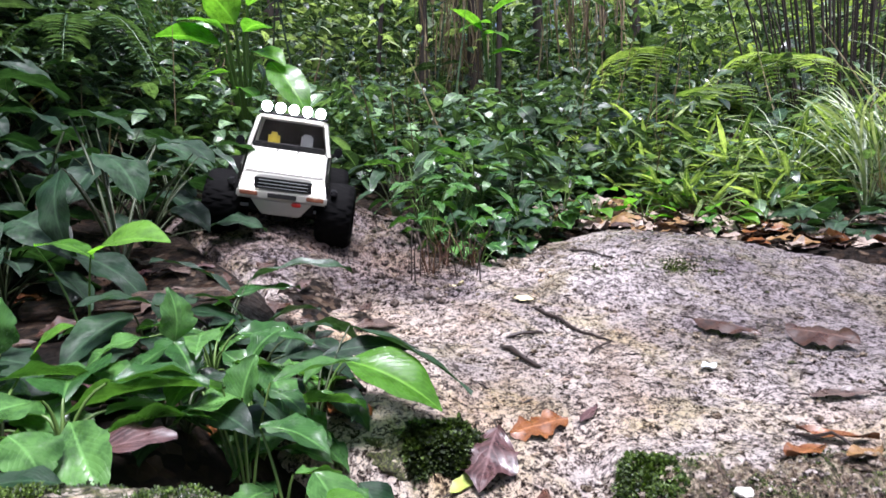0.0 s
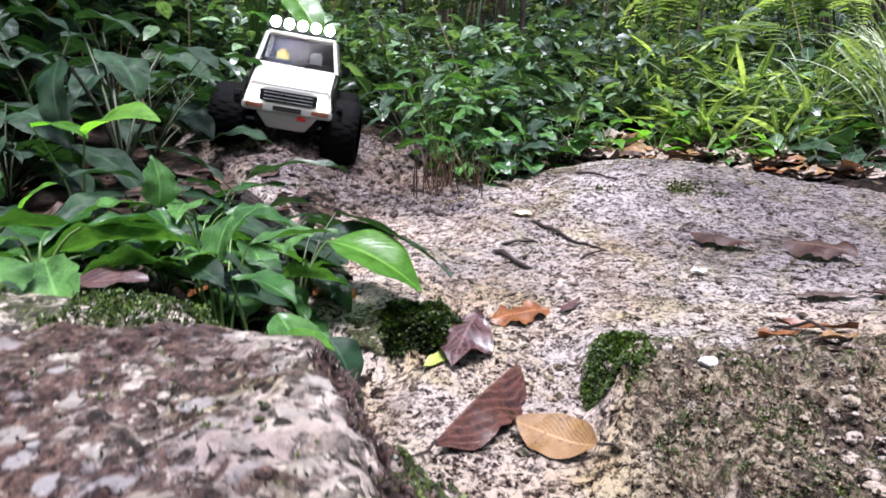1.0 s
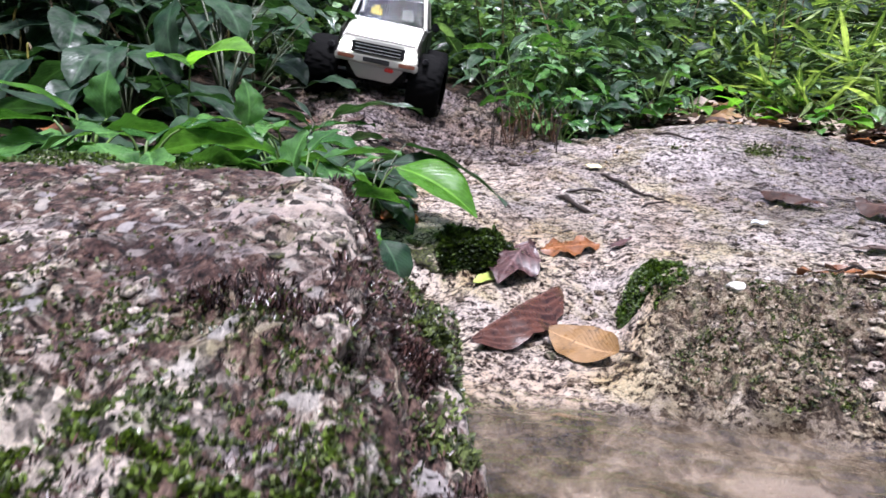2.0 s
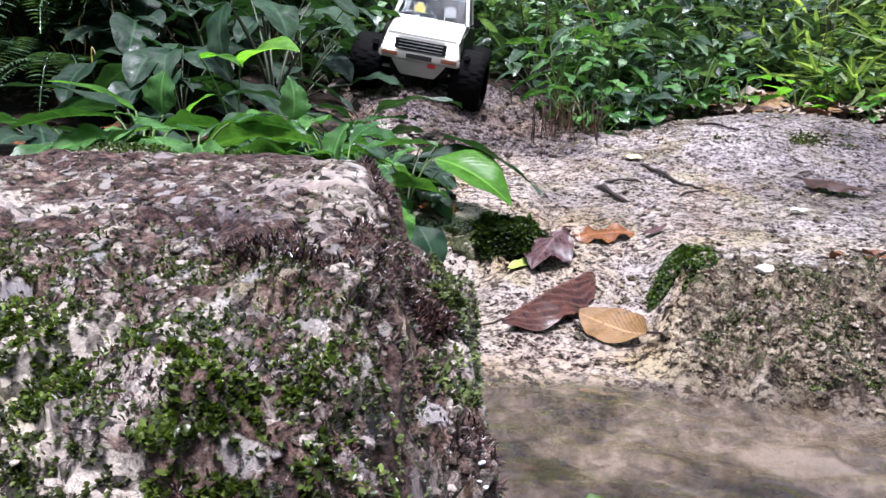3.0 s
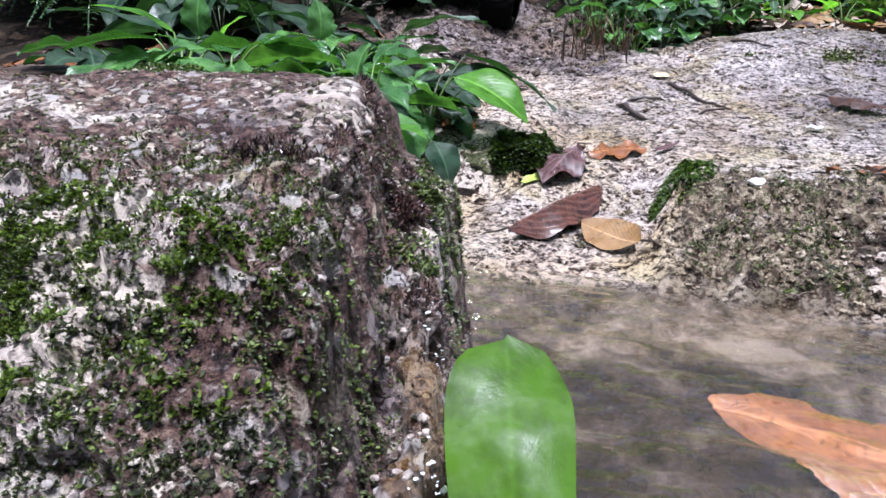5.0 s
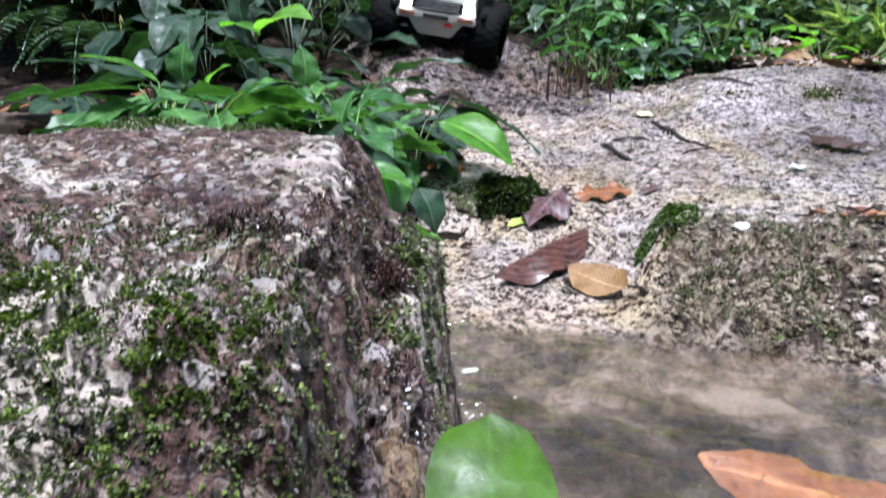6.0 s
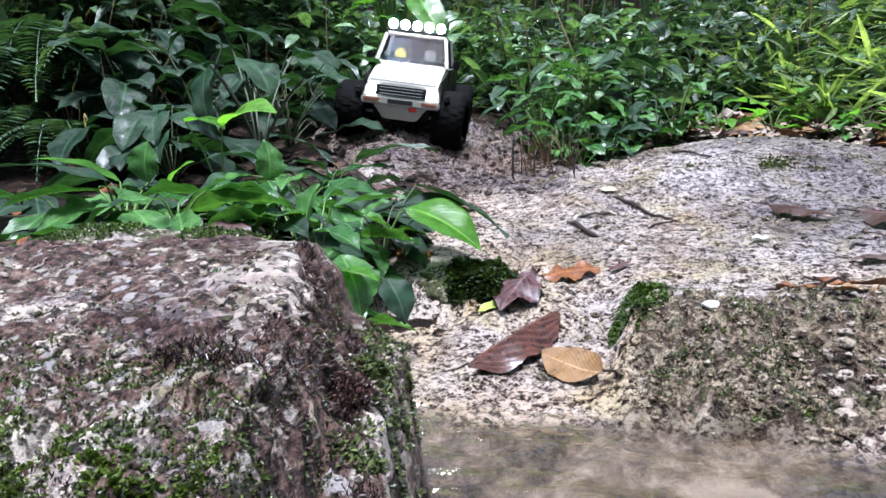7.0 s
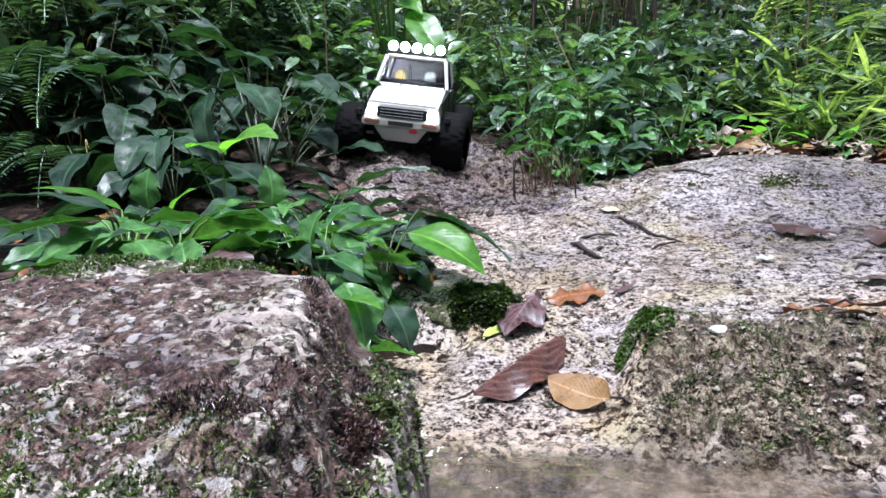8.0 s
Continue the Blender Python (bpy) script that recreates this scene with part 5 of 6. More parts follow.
def strew(fn, count, xr, yr, chance):
    x, y = rng.uniform(*xr, count), rng.uniform(*yr, count)
    ok = rng.random(count) < chance(x, y)
    if fn is boulder_height:
        return boulder_skin(x[ok], y[ok])
    return on_height(fn, x[ok], y[ok])


def boulder_moss(x, y):
    patch = 0.4 * step(-0.15, 0.3, fbm(x, y, 60, 3, 2.0, 0.8)) + 0.6 * step(-0.15, 0.25, fbm(x, y, 150, 4, 2.0, 0.85))
    area = np.maximum(step(0.085, 0.03, y), step(0.06, 0.085, 0.95 * x + 0.3 * y))
    return patch * area * 0.62 * (0.45 + 0.55 * step(-0.3, 0.12, fbm(x, y, 26, 3, 4.0))) + 0.004


def bright_moss(x, y):
    clump = step(-0.06, 0.16, fbm(x, y, 42, 3, 6.0, 0.7)) * step(-0.1, 0.2, fbm(x, y, 160, 3, 1.0, 0.8))
    return clump * step(0.04, 0.01, y + 0.12 * (x - 0.05)) * step(0.085, 0.075, 0.95 * x + 0.3 * y)


def fringe(x, y):
    s = 0.95 * x + 0.3 * y
    return step(0.080, 0.09, s) * step(0.108, 0.102, s) * step(0.07, 0.1, y) * (0.06 + 0.94 * step(-0.05, 0.2, fbm(x, y, 60, 4, 8.0, 0.7)))


def root_mat(x, y):
    s = 0.95 * x + 0.3 * y + 0.02 * fbm(x, y, 40, 3)
    corner = step(0.052, 0.066, s) * step(0.090, 0.080, s) * step(0.07, 0.11, y) * step(0.19, 0.16, y)
    return corner * (0.1 + 0.9 * step(-0.15, 0.2, fbm(x, y, 90, 3, 3.0))) + 0.35 * step(0.09, 0.05, y) * step(-0.05, 0.2, fbm(x, y, 60, 4, 9.0))


MOSS_BRIGHT = leafy("bright_moss", (0.018, 0.030, 0.007), (0.16, 0.225, 0.042), island=True, vein=0.0, gloss=0.3, through_light=0.3)
MOSS_TUFT = leafy("tuft_moss", (0.012, 0.028, 0.006), (0.13, 0.20, 0.04), island=True, vein=0.0, gloss=0.4, through_light=0.3)
HUMUS = leafy("dark_humus_fibre", (0.010, 0.006, 0.006), (0.11, 0.055, 0.045), island=True, vein=0.0, gloss=0.4, through_light=0.0)
moss_on("moss", *strew(boulder_height, 420000, (-0.25, 0.14), (-0.14, 0.19), lambda x, y: boulder_moss(x, y) * step(0.09, 0.08, 0.95 * x + 0.3 * y)), 0.0013, "small olive green moss tufts on the boulder")
moss_on("moss", *strew(boulder_height, 150000, (-0.25, 0.10), (-0.14, 0.06), bright_moss), 0.0015, "bright green leafy moss on the boulder's face", MOSS_BRIGHT, 0.75)
moss_on("moss", *strew(boulder_height, 30000, (0.02, 0.12), (0.04, 0.22), fringe), 0.0022, "green moss fringe hanging from the boulder's side")
moss_on("root_mat", *strew(boulder_height, 40000, (0.0, 0.11), (0.06, 0.2), root_mat), 0.0026, "dark red-brown roots and dead moss on the boulder's corner", HUMUS, 0.24)
moss_on("root_mat", *strew(boulder_height, 110000, (-0.25, 0.12), (-0.14, 0.22), root_mat), 0.0016, "dark red-brown mat of roots and dead moss on the boulder", HUMUS, 0.26)
moss_on("moss", *strew(slab_top, 16000, (0.12, 0.22), (0.40, 0.6), lambda x, y: 0.95 * step(1.0, 0.55, ((x - 0.163) / 0.026) ** 2 + ((y - 0.505) / 0.055) ** 2 + 0.4 * fbm(x, y, 60, 3))), 0.0030, "bright green moss tuft on the edge of the slab", MOSS_TUFT)
moss_on("moss", *strew(slab_top, 60000, (0.17, 0.5), (0.37, 0.55), lambda x, y: 0.24 * step(-0.05, 0.3, fbm(x, y, 40, 4, 0.0, 0.7))), 0.0020, "olive moss on the edge of the slab")
moss_on("moss", *strew(slab_top, 4000, (0.24, 0.46), (1.05, 1.13), lambda x, y: 0.5 * step(0.0, 0.35, fbm(x, y, 30, 3)) * np.exp(-(((y - 1.09) / 0.02) ** 2))), 0.004, "thin moss streak on the slab")

MOSS_DEEP = leafy("deep_moss", (0.006, 0.012, 0.004), (0.075, 0.12, 0.022), island=True, vein=0.0, gloss=0.5, through_light=0.2)
# moss cushion on the step of the slab
bm = bmesh.new()
bmesh.ops.create_icosphere(bm, subdivisions=5, radius=1.0)
for v in bm.verts:
    p = v.co.copy()
    k = 1 + 0.28 * noise.fractal(p * 2.2, 1.0, 2.0, 4)
    v.co = Vector((p.x * 0.062 * k, p.y * 0.03 * k, p.z * 0.032 * k))
for f in bm.faces:
    f.smooth = True
lump = part("moss_cushion", bm, BOULDER, None, at=pose(-0.022, 0.60, 0.036))
stain(lump.data, "moss", [0.7] * len(lump.data.vertices))
stain(lump.data, "crust", [0.3] * len(lump.data.vertices))
tagged(lump, "dark stone step capped with a moss cushion", "moss")
co = np.array([v.co for v in lump.data.vertices])
nr = np.array([v.normal for v in lump.data.vertices])
pick = np.nonzero((co[:, 2] > -0.01) & (co[:, 0] > -0.002 + 0.012 * np.sin(90 * co[:, 1])))[0]
pick = rng.choice(pick, 9000)
moss_on("moss", co[pick] + [-0.022, 0.60, 0.036] + rng.normal(0, 0.0015, (9000, 3)), nr[pick], 0.0055, "dark green moss fronds on the cushion", MOSS_DEEP)
co = np.array([stone.matrix_basis @ v.co for v in stone.data.vertices])
nr = np.array([v.normal for v in stone.data.vertices])
pick = rng.choice(np.nonzero((nr[:, 2] > 0.1) & (fbm(co[:, 0], co[:, 1], 24, 3, co[:, 2]) > -0.05))[0], 26000)
moss_on("moss", co[pick] + rng.normal(0, 0.001, (26000, 3)), nr[pick], 0.0018, "green moss on the low stone", MOSS_TUFT)

# ---------------------------------------------------------------- dead leaves, twigs and petals
DEAD_PALE = dead_leaf("dead_pale", (0.20, 0.15, 0.12), (0.40, 0.32, 0.26), 0.4)


def rest(x, y, lift=0.003):
    return (x, y, float(slab_top(np.array([x]), np.array([y]))[0]) + lift)


def fallen(a, b, width, material, label, curl=0.2, roll=0.0, seed=0, lift=0.003, name="dead_leaf", tear=0.15, wavy=0.05, ridge=0.0, far_side=1.0):
    """A dead leaf lying on the rock between two places, its rims curled up, with its stalk."""
    v, q, uv = blade(20, 9, 0.45, 0.8, 0.0, 0.0, 0.0, seed, 0.0, tear)
    v[:, 1] *= np.where(v[:, 1] > 0, far_side, 1.0)
    r = np.random.default_rng(seed)
    ax, ay = b[0] - a[0], b[1] - a[1]
    n = math.hypot(ax, ay)
    ux, uy = ax / n, ay / n
    x = a[0] + v[:, 0] * ax - v[:, 1] * width * uy
    y = a[1] + v[:, 0] * ay + v[:, 1] * width * ux
    lie = sum(slab_top(x + dx, y + dy) for dx in (-0.012, 0, 0.012) for dy in (-0.012, 0, 0.012)) / 9
    side = np.abs(uv[:, 1] * 2 - 1)
    ph = r.random(3) * 6.28
    rise = curl * width * (0.35 * side**2 + 0.3 * (v[:, 0] - 0.4) ** 2 * 2) * (1 + 0.6 * np.sin(v[:, 0] * 7 + ph[0] + 2 * np.sign(uv[:, 1] - 0.5)))
    rise = rise + wavy * width * np.sin(v[:, 0] * 15 + ph[1]) * side + math.tan(radians(roll)) * v[:, 1] * width * 0.6
    z = lie + lift + 0.001 + np.maximum(rise, -lift) + ridge * width * (1 - side) * np.sin(np.pi * np.clip(v[:, 0] * 0.9 + 0.1, 0, 1)) ** 0.5
    mid = np.array([a[0], a[1], float(z[4])])
    me = raw_mesh(name, np.stack([x, y, z], 1) - mid, q, uv)
    thing = tagged(part(name, me, material, None, at=Matrix.Translation(mid)), label, "leaf")
    if name != "petal":
        s = width * 0.5
        part("stalk", tube([(0, 0, 0.0005), (-ux * s * 0.6 + uy * s * 0.2, -uy * s * 0.6 - ux * s * 0.2, 0.002), (-ux * s, -uy * s, 0.001)], [0.0012, 0.001, 0.0007], 5, "stalk"), TWIG, thing)
    return thing


fallen((0.134, 0.424), (0.080, 0.462), 0.034, DEAD_TAN, "tan oval dead leaf on the wet rock", 0.10, -36, 1, 0.008, tear=0.03, wavy=0.02)
fallen((0.022, 0.424), (0.088, 0.542), 0.060, DEAD_RED, "large wet red-brown veined dead leaf", 0.10, 0, 2, 0.002, tear=0.25, wavy=0.07, ridge=0.26, far_side=0.25)
fallen((0.050, 0.612), (0.030, 0.535), 0.056, DEAD_PURPLE, "wet purple-brown wrinkled veined dead leaf", 0.15, 0, 3, 0.006, tear=0.2, wavy=0.10, ridge=0.12)
fallen((0.062, 0.615), (0.122, 0.640), 0.036, DEAD_ORANGE, "rusty orange crumpled dead leaf", 0.2, 0, 4, 0.001, tear=0.4, wavy=0.1, ridge=0.1)
fallen((0.132, 0.632), (0.155, 0.66), 0.012, DEAD_PURPLE, "small dark curled dead leaf", 0.3, 0, 5)
fallen((0.277, 0.520), (0.322, 0.545), 0.026, DEAD_ORANGE, "curled orange-brown dead leaf", 0.3, 8, 6, 0.004)
fallen((0.325, 0.60), (0.372, 0.552), 0.022, DEAD_ORANGE, "curled orange-brown dead leaf", 0.35, -8, 7, 0.004)
fallen((0.318, 0.505), (0.360, 0.530), 0.020, DEAD_TAN, "pale curled dead leaf", 0.35, 0, 8, 0.004)
fallen((0.335, 0.90), (0.40, 0.84), 0.036, DEAD_BROWN, "dark brown shrivelled dead leaf", 0.15, 0, 9, 0.004, tear=0.5, wavy=0.06, ridge=0.25)
fallen((0.43, 0.84), (0.495, 0.79), 0.055, DEAD_BROWN, "dark brown curled dead leaf with one raised side", 0.2, 24, 10, 0.007, tear=0.4, wavy=0.06, ridge=0.15)
fallen((0.37, 0.665), (0.43, 0.66), 0.022, DEAD_GREY, "long pale brown dead leaf", 0.25, 0, 11, 0.003)
fallen((0.44, 0.66), (0.48, 0.65), 0.02, DEAD_BROWN, "small brown dead leaf", 0.25, 0, 12, 0.003)
fallen((0.235, 1.34), (0.225, 1.36), 0.045, DEAD_BROWN, "brown dead leaf standing against a herb", 0.3, 0, 13, 0.02)
fallen((-0.118, 0.65), (-0.07, 0.63), 0.03, DEAD_ORANGE, "rusty dead leaf under the herb", 0.3, 0, 14, 0.004)
fallen((-0.13, 0.70), (-0.08, 0.67), 0.03, DEAD_PURPLE, "dark dead leaf under the herb", 0.3, 0, 15, 0.006)
fallen((0.005, 0.54), (0.03, 0.565), 0.016, FRESH, "small yellow-green fallen leaf", 0.2, 0, 16, 0.003)
fallen((0.005, 1.065), (0.028, 1.075), 0.022, YELLOW, "pale yellow petal on the rock", 0.3, -30, 17, 0.008, "petal", 0.1)
fallen((0.10, 1.01), (0.135, 1.0), 0.016, YELLOW, "pale cream fallen leaf", 0.2, 0, 18, 0.003, "petal", 0.1)
fallen((0.292, 0.747), (0.312, 0.757), 0.017, PETAL, "white petal on the wet rock", 0.2, 0, 19, 0.004, "petal", 0.2)
bm = bmesh.new()
bmesh.ops.create_icosphere(bm, subdivisions=3, radius=1.0)
for v in bm.verts:
    v.co = Vector((v.co.x * 0.0075, v.co.y * 0.006, v.co.z * 0.0045)) * (1 + 0.25 * noise.fractal(v.co * 1.5, 1.0, 2.0, 3))
tagged(part("pebble", bm, CHIP, None, at=Matrix.Translation(rest(0.219, 0.460, 0.002))), "small white stone chip on the mossy edge", "pebble")


def rubble(name, count, xr, yr, size, chance, label, material=ROCK, fn=slab_top, fine=2, crust=0.5, moss=0.1, sit=0.35, damp_shade=0.0):
    """Broken stones strewn on the rock, as one mass."""
    bm = bmesh.new()
    bmesh.ops.create_icosphere(bm, subdivisions=fine, radius=1.0)
    tv = np.array([v.co for v in bm.verts])
    tf = np.array([[v.index for v in f.verts] for f in bm.faces])
    bm.free()
    x, y = rng.uniform(*xr, count), rng.uniform(*yr, count)
    ok = rng.random(count) < chance(x, y)
    x, y = x[ok], y[ok]
    z = boulder_skin(x, y)[0][:, 2] if fn is boulder_height else fn(x, y)
    vs, fs = [], []
    for k in range(len(x)):
        r = size * rng.uniform(0.4, 1.5) ** 1.5 * np.array([1, rng.uniform(0.6, 1), rng.uniform(0.35, 0.7)])
        p = tv * r * (1 + 0.45 * VN(tv[:, 0] * 1.9 + k, tv[:, 1] * 1.9, tv[:, 2] * 1.9 + 2 * k))[:, None]
        g = rng.uniform(0, 6.28)
        p = np.stack([p[:, 0] * np.cos(g) - p[:, 1] * np.sin(g), p[:, 0] * np.sin(g) + p[:, 1] * np.cos(g), p[:, 2]], 1)
        vs.append(p + [x[k], y[k], z[k] + r[2] * sit])
        fs.append(tf + k * len(tv))
    me = raw_mesh(name, np.concatenate(vs), np.concatenate(fs), smooth=False)
    stain(me, "crust", np.repeat(np.clip(crust + rng.normal(0, 0.28, len(x)), 0, 1), len(tv)))
    stain(me, "moss", np.repeat(np.clip(moss + rng.normal(0, 0.2, len(x)), 0, 1), len(tv)))
    stain(me, "damp_shade", np.full(len(x) * len(tv), damp_shade))
    return tagged(part(name, me, material), label, "stones", kind="stuff")


rubble("rubble", 1300, (-0.5, 0.06), (1.0, 1.6), 0.006, lambda x, y: slab_inside(x, y) * step(0.08, -0.05, x), "dark wet stone rubble on the ledge", ROCK, slab_top, 1, 0.3, 0.05, 0.2, 1.0)
rubble("grit", 900, (-0.06, 0.5), (0.37, 1.3), 0.0028, lambda x, y: 0.7 + 0 * x, "loose granite grit on the slab")
rubble("nodules", 500, (0.14, 0.55), (0.355, 0.5), 0.0042, lambda x, y: step(-0.2, 0.2, fbm(x, y, 24, 3, 5.0)), "pale knobs of weathered granite on the slab's edge", ROCK, slab_top, 2, 0.2, 0.0, -0.25)
rubble("crumbs", 3400, (0.13, 0.52), (0.35, 0.55), 0.0016, lambda x, y: np.exp(-(((y - 0.44) / 0.07) ** 2)) * step(0.13, 0.18, x), "knobbly humus and lichen crumbs on the slab's edge", ROCK, slab_top, 1, 0.5, 0.25)
rubble("crumbs", 5200, (-0.25, 0.12), (-0.12, 0.19), 0.0014, lambda x, y: np.clip(0.25 + boulder_moss(x, y) * 1.2, 0, 1), "knobbly humus and lichen crumbs on the boulder", BOULDER, boulder_height, 1, 0.36, 0.3)
for k in range(160):
    x = R.uniform(0.26, 1.1)
    y = 1.53 - 0.42 * x + 0.32 * R.random() ** 1.4
    z = ground_z(x, y) + 0.006
    g, n = R.uniform(0, 6.28), R.uniform(0.04, 0.08)
    me = raw_mesh("dead_leaf", *blade(10, 5, 0.45, 0.8, R.uniform(0.02, 0.12), 0.25, 0.04, k, 0.0, 0.4))
    tagged(part("dead_leaf", me, R.choice([DEAD_BROWN, DEAD_PALE, DEAD_ORANGE, DEAD_TAN, DEAD_GREY, DEAD_PALE]), None, at=placed((x, y, z), (x + n * math.cos(g), y + n * math.sin(g), z + R.uniform(-0.004, 0.012)), n * R.uniform(0.35, 0.55), R.uniform(-30, 30))), "dead leaf in the litter at the slab's edge", "leaf", "leaf litter")




def litter(count, xr, yr, material, label):
    """Dead leaves lying thick on the soil, as one mass."""
    x, y = rng.uniform(*xr, count), rng.uniform(*yr, count)
    ok = slab_inside(x, y) < 0.1
    x, y = x[ok], y[ok]
    n = len(x)
    g, ln = rng.uniform(0, 6.28, n), rng.uniform(0.04, 0.08, n)
    way = np.stack([np.cos(g), np.sin(g), rng.uniform(-0.05, 0.2, n)], 1)
    shapes = [blade(9, 5, 0.45, 0.8, 0.04 + 0.04 * k, 0.25, 0.05, 900 + k, 0.0, 0.4) for k in range(5)]
    tagged(part("leaf_litter", batch("leaf_litter", shapes, np.stack([x, y, heights(x, y) + 0.004], 1), way, ln, ln * rng.uniform(0.35, 0.55, n)), material), label, "leaf litter", kind="stuff")


litter(170, (0.2, 0.72), (1.42, 1.70), DEAD_PALE, "pale dead leaves in the litter behind the slab")
litter(60, (0.2, 0.72), (1.42, 1.70), DEAD_TAN, "tan dead leaves in the litter behind the slab")
for rotted in (DEAD_BROWN, DEAD_ORANGE, DEAD_GREY, DEAD_PALE):
    litter(45, (0.55, 1.4), (0.85, 1.5), rotted, "dead leaves in the damp litter beside the slab")

for k in range(110):
    x, y = R.uniform(-0.75, -0.12), R.uniform(0.25, 1.0)
    z = ground_z(x, y) + 0.004
    g, n = R.uniform(0, 6.28), R.uniform(0.03, 0.07)
    me = raw_mesh("dead_leaf", *blade(9, 5, 0.45, 0.8, R.uniform(0.02, 0.12), 0.25, 0.04, k + 700, 0.0, 0.4))
    tagged(part("dead_leaf", me, R.choice([DEAD_BROWN, DEAD_GREY, DEAD_PURPLE, DEAD_ORANGE, DEAD_GREY]), None, at=placed((x, y, z), (x + n * math.cos(g), y + n * math.sin(g), z + R.uniform(-0.004, 0.012)), n * R.uniform(0.35, 0.55), R.uniform(-30, 30))), "dark dead leaf in the litter under herbs", "leaf", "leaf litter")


def twig(points, rad, label):
    n = 4 * (len(points) - 1) + 1
    s = np.linspace(0, len(points) - 1, n)
    xs, ys, ups = (np.interp(s, range(len(points)), [p[k] for p in points]) for k in range(3))
    pts = [Vector(rest(float(x) + R.uniform(-0.4, 0.4) * rad, float(y) + R.uniform(-0.4, 0.4) * rad, rad * 0.9 + float(up))) for x, y, up in zip(xs, ys, ups)]
    size = [rad * (1.1 - 0.5 * i / n) * R.uniform(0.75, 1.2) * (0.25 if i in (0, n - 1) else 1.0) for i in range(n)]
    tagged(part("twig", tube(pts, size, 6, "twig"), TWIG), label, "twig", "twigs")


twig([(0.126, 0.978, 0), (0.155, 0.935, 0.002), (0.185, 0.885, 0), (0.213, 0.845, 0.001)], 0.0022, "thin dark wet twig on the slab")
twig([(0.175, 0.80, 0), (0.195, 0.825, 0.003), (0.214, 0.845, 0.002)], 0.0018, "short dark twig on the slab")
twig([(0.069, 0.833, 0), (0.09, 0.80, 0.002), (0.114, 0.767, 0)], 0.0035, "thick dark piece of bark on the slab")
twig([(0.22, 1.21, 0), (0.25, 1.17, 0.003), (0.285, 1.13, 0)], 0.0026, "dark twig on the slab")
twig([(0.32, 0.60, 0.0), (0.335, 0.56, 0.012), (0.352, 0.52, 0.0)], 0.0016, "thin bent dark twig")
twig([(0.08, 0.87, 0), (0.105, 0.875, 0.003), (0.13, 0.885, 0)], 0.0026, "short dark twig on the slab")
for k in range(60):
    x, y, g, n = R.uniform(-0.05, 0.6), R.uniform(0.62, 1.25), R.uniform(0, 3.14), R.uniform(0.005, 0.022)
    twig([(x, y, 0), (x + n * math.cos(g), y + n * math.sin(g), R.uniform(0, 0.003))], R.uniform(0.0008, 0.002), "crumb of dark bark on the rock")
for k in range(9):
    x, y = R.uniform(-0.06, 0.06), R.uniform(1.10, 1.2)
    z = ground_z(x, y)
    tagged(part("twig", tube([(x, y, z - 0.004), (x + R.uniform(-0.01, 0.01), y, z + 0.05), (x + R.uniform(-0.03, 0.03), y + R.uniform(-0.02, 0.02), z + R.uniform(0.06, 0.11))], [0.0014, 0.0011, 0.0007], 5, "twig"), TWIG), "thin upright reddish dead stem", "twig", "dead stems")

# leaf that stands out of the water by the boulder
plant("water_leaf", (0.132, -0.02, -0.02), [(0.130, -0.010, 0.040, 0.108, 0.060, 0.087, 0.029, 0)], "water", "single bright green leaf standing over the water")
me = raw_mesh("dead_leaf", *blade(14, 7, 0.45, 0.8, 0.0, 0.05, 0.02, 33, 0.0, 0.3))
tagged(part("dead_leaf", me, dead_leaf("sunk_orange", (0.12, 0.040, 0.014), (0.24, 0.095, 0.03), 0.4), None, at=placed((0.187, 0.222, -0.020), (0.37, 0.165, -0.026), 0.10, 0)), "orange dead leaf sunk in the pool", "leaf")

# rotten wood under the herbs
ROTTEN, nt, b = fresh("rotten_wood")
tex = nt.nodes.new("ShaderNodeTexCoord")
along_log = node(nt, "ShaderNodeMapping", {"Vector": tex.outputs["Object"], "Scale": (26.0, 60.0, 60.0)})
fibre = noise_tex(nt, 3.0, 7, 0.75, along_log.outputs[0], 0.6)
nt.links.new(ramp(nt, fibre, [(0.40, (0.008, 0.006, 0.005)), (0.50, (0.06, 0.035, 0.02)), (0.58, (0.11, 0.07, 0.042)), (0.72, (0.24, 0.18, 0.13))]), b.inputs["Base Color"])
b.inputs["Roughness"].default_value = 0.5
bump(nt, b, fibre, 1.0, 0.006)


def log(a, c, rad, label):
    """A rotten log, its wood flaked away in long ridges."""
    a, c = Vector(a), Vector(c)
    n = (c - a).length
    u, g = np.meshgrid(np.linspace(0, 1, 90), np.linspace(0, 2 * np.pi, 49), indexing="ij")
    r = rad * (1 - 0.25 * u) * (1 + 0.30 * fbm(u * n * 6, np.cos(g) * 1.2, 2.5, 4, np.sin(g) * 1.2, 0.6) + 0.16 * np.abs(fbm(u * n * 4, np.cos(g) * 5, 2.0, 3, np.sin(g) * 5)))
    r = r * np.clip(np.minimum(u, 1 - u) * 30, 0.02, 1) ** 0.5
    me = raw_mesh("log", np.stack([u * n, r * np.cos(g), 0.75 * r * np.sin(g)], -1).reshape(-1, 3), grid_quads(90, 49))
    m, _ = along(a, c)
    tagged(part("log", me, ROTTEN, None, at=Matrix.Translation(a) @ m.to_4x4()), label, "log")


log((-0.66, 0.42, 0.112), (-0.33, 0.60, 0.120), 0.030, "flaking rotten brown log lying under herbs")
log((-0.52, 0.80, 0.15), (-0.26, 0.86, 0.16), 0.018, "short piece of rotten brown wood")
log((-0.50, 0.33, 0.112), (-0.33, 0.40, 0.118), 0.018, "short piece of rotten brown wood")

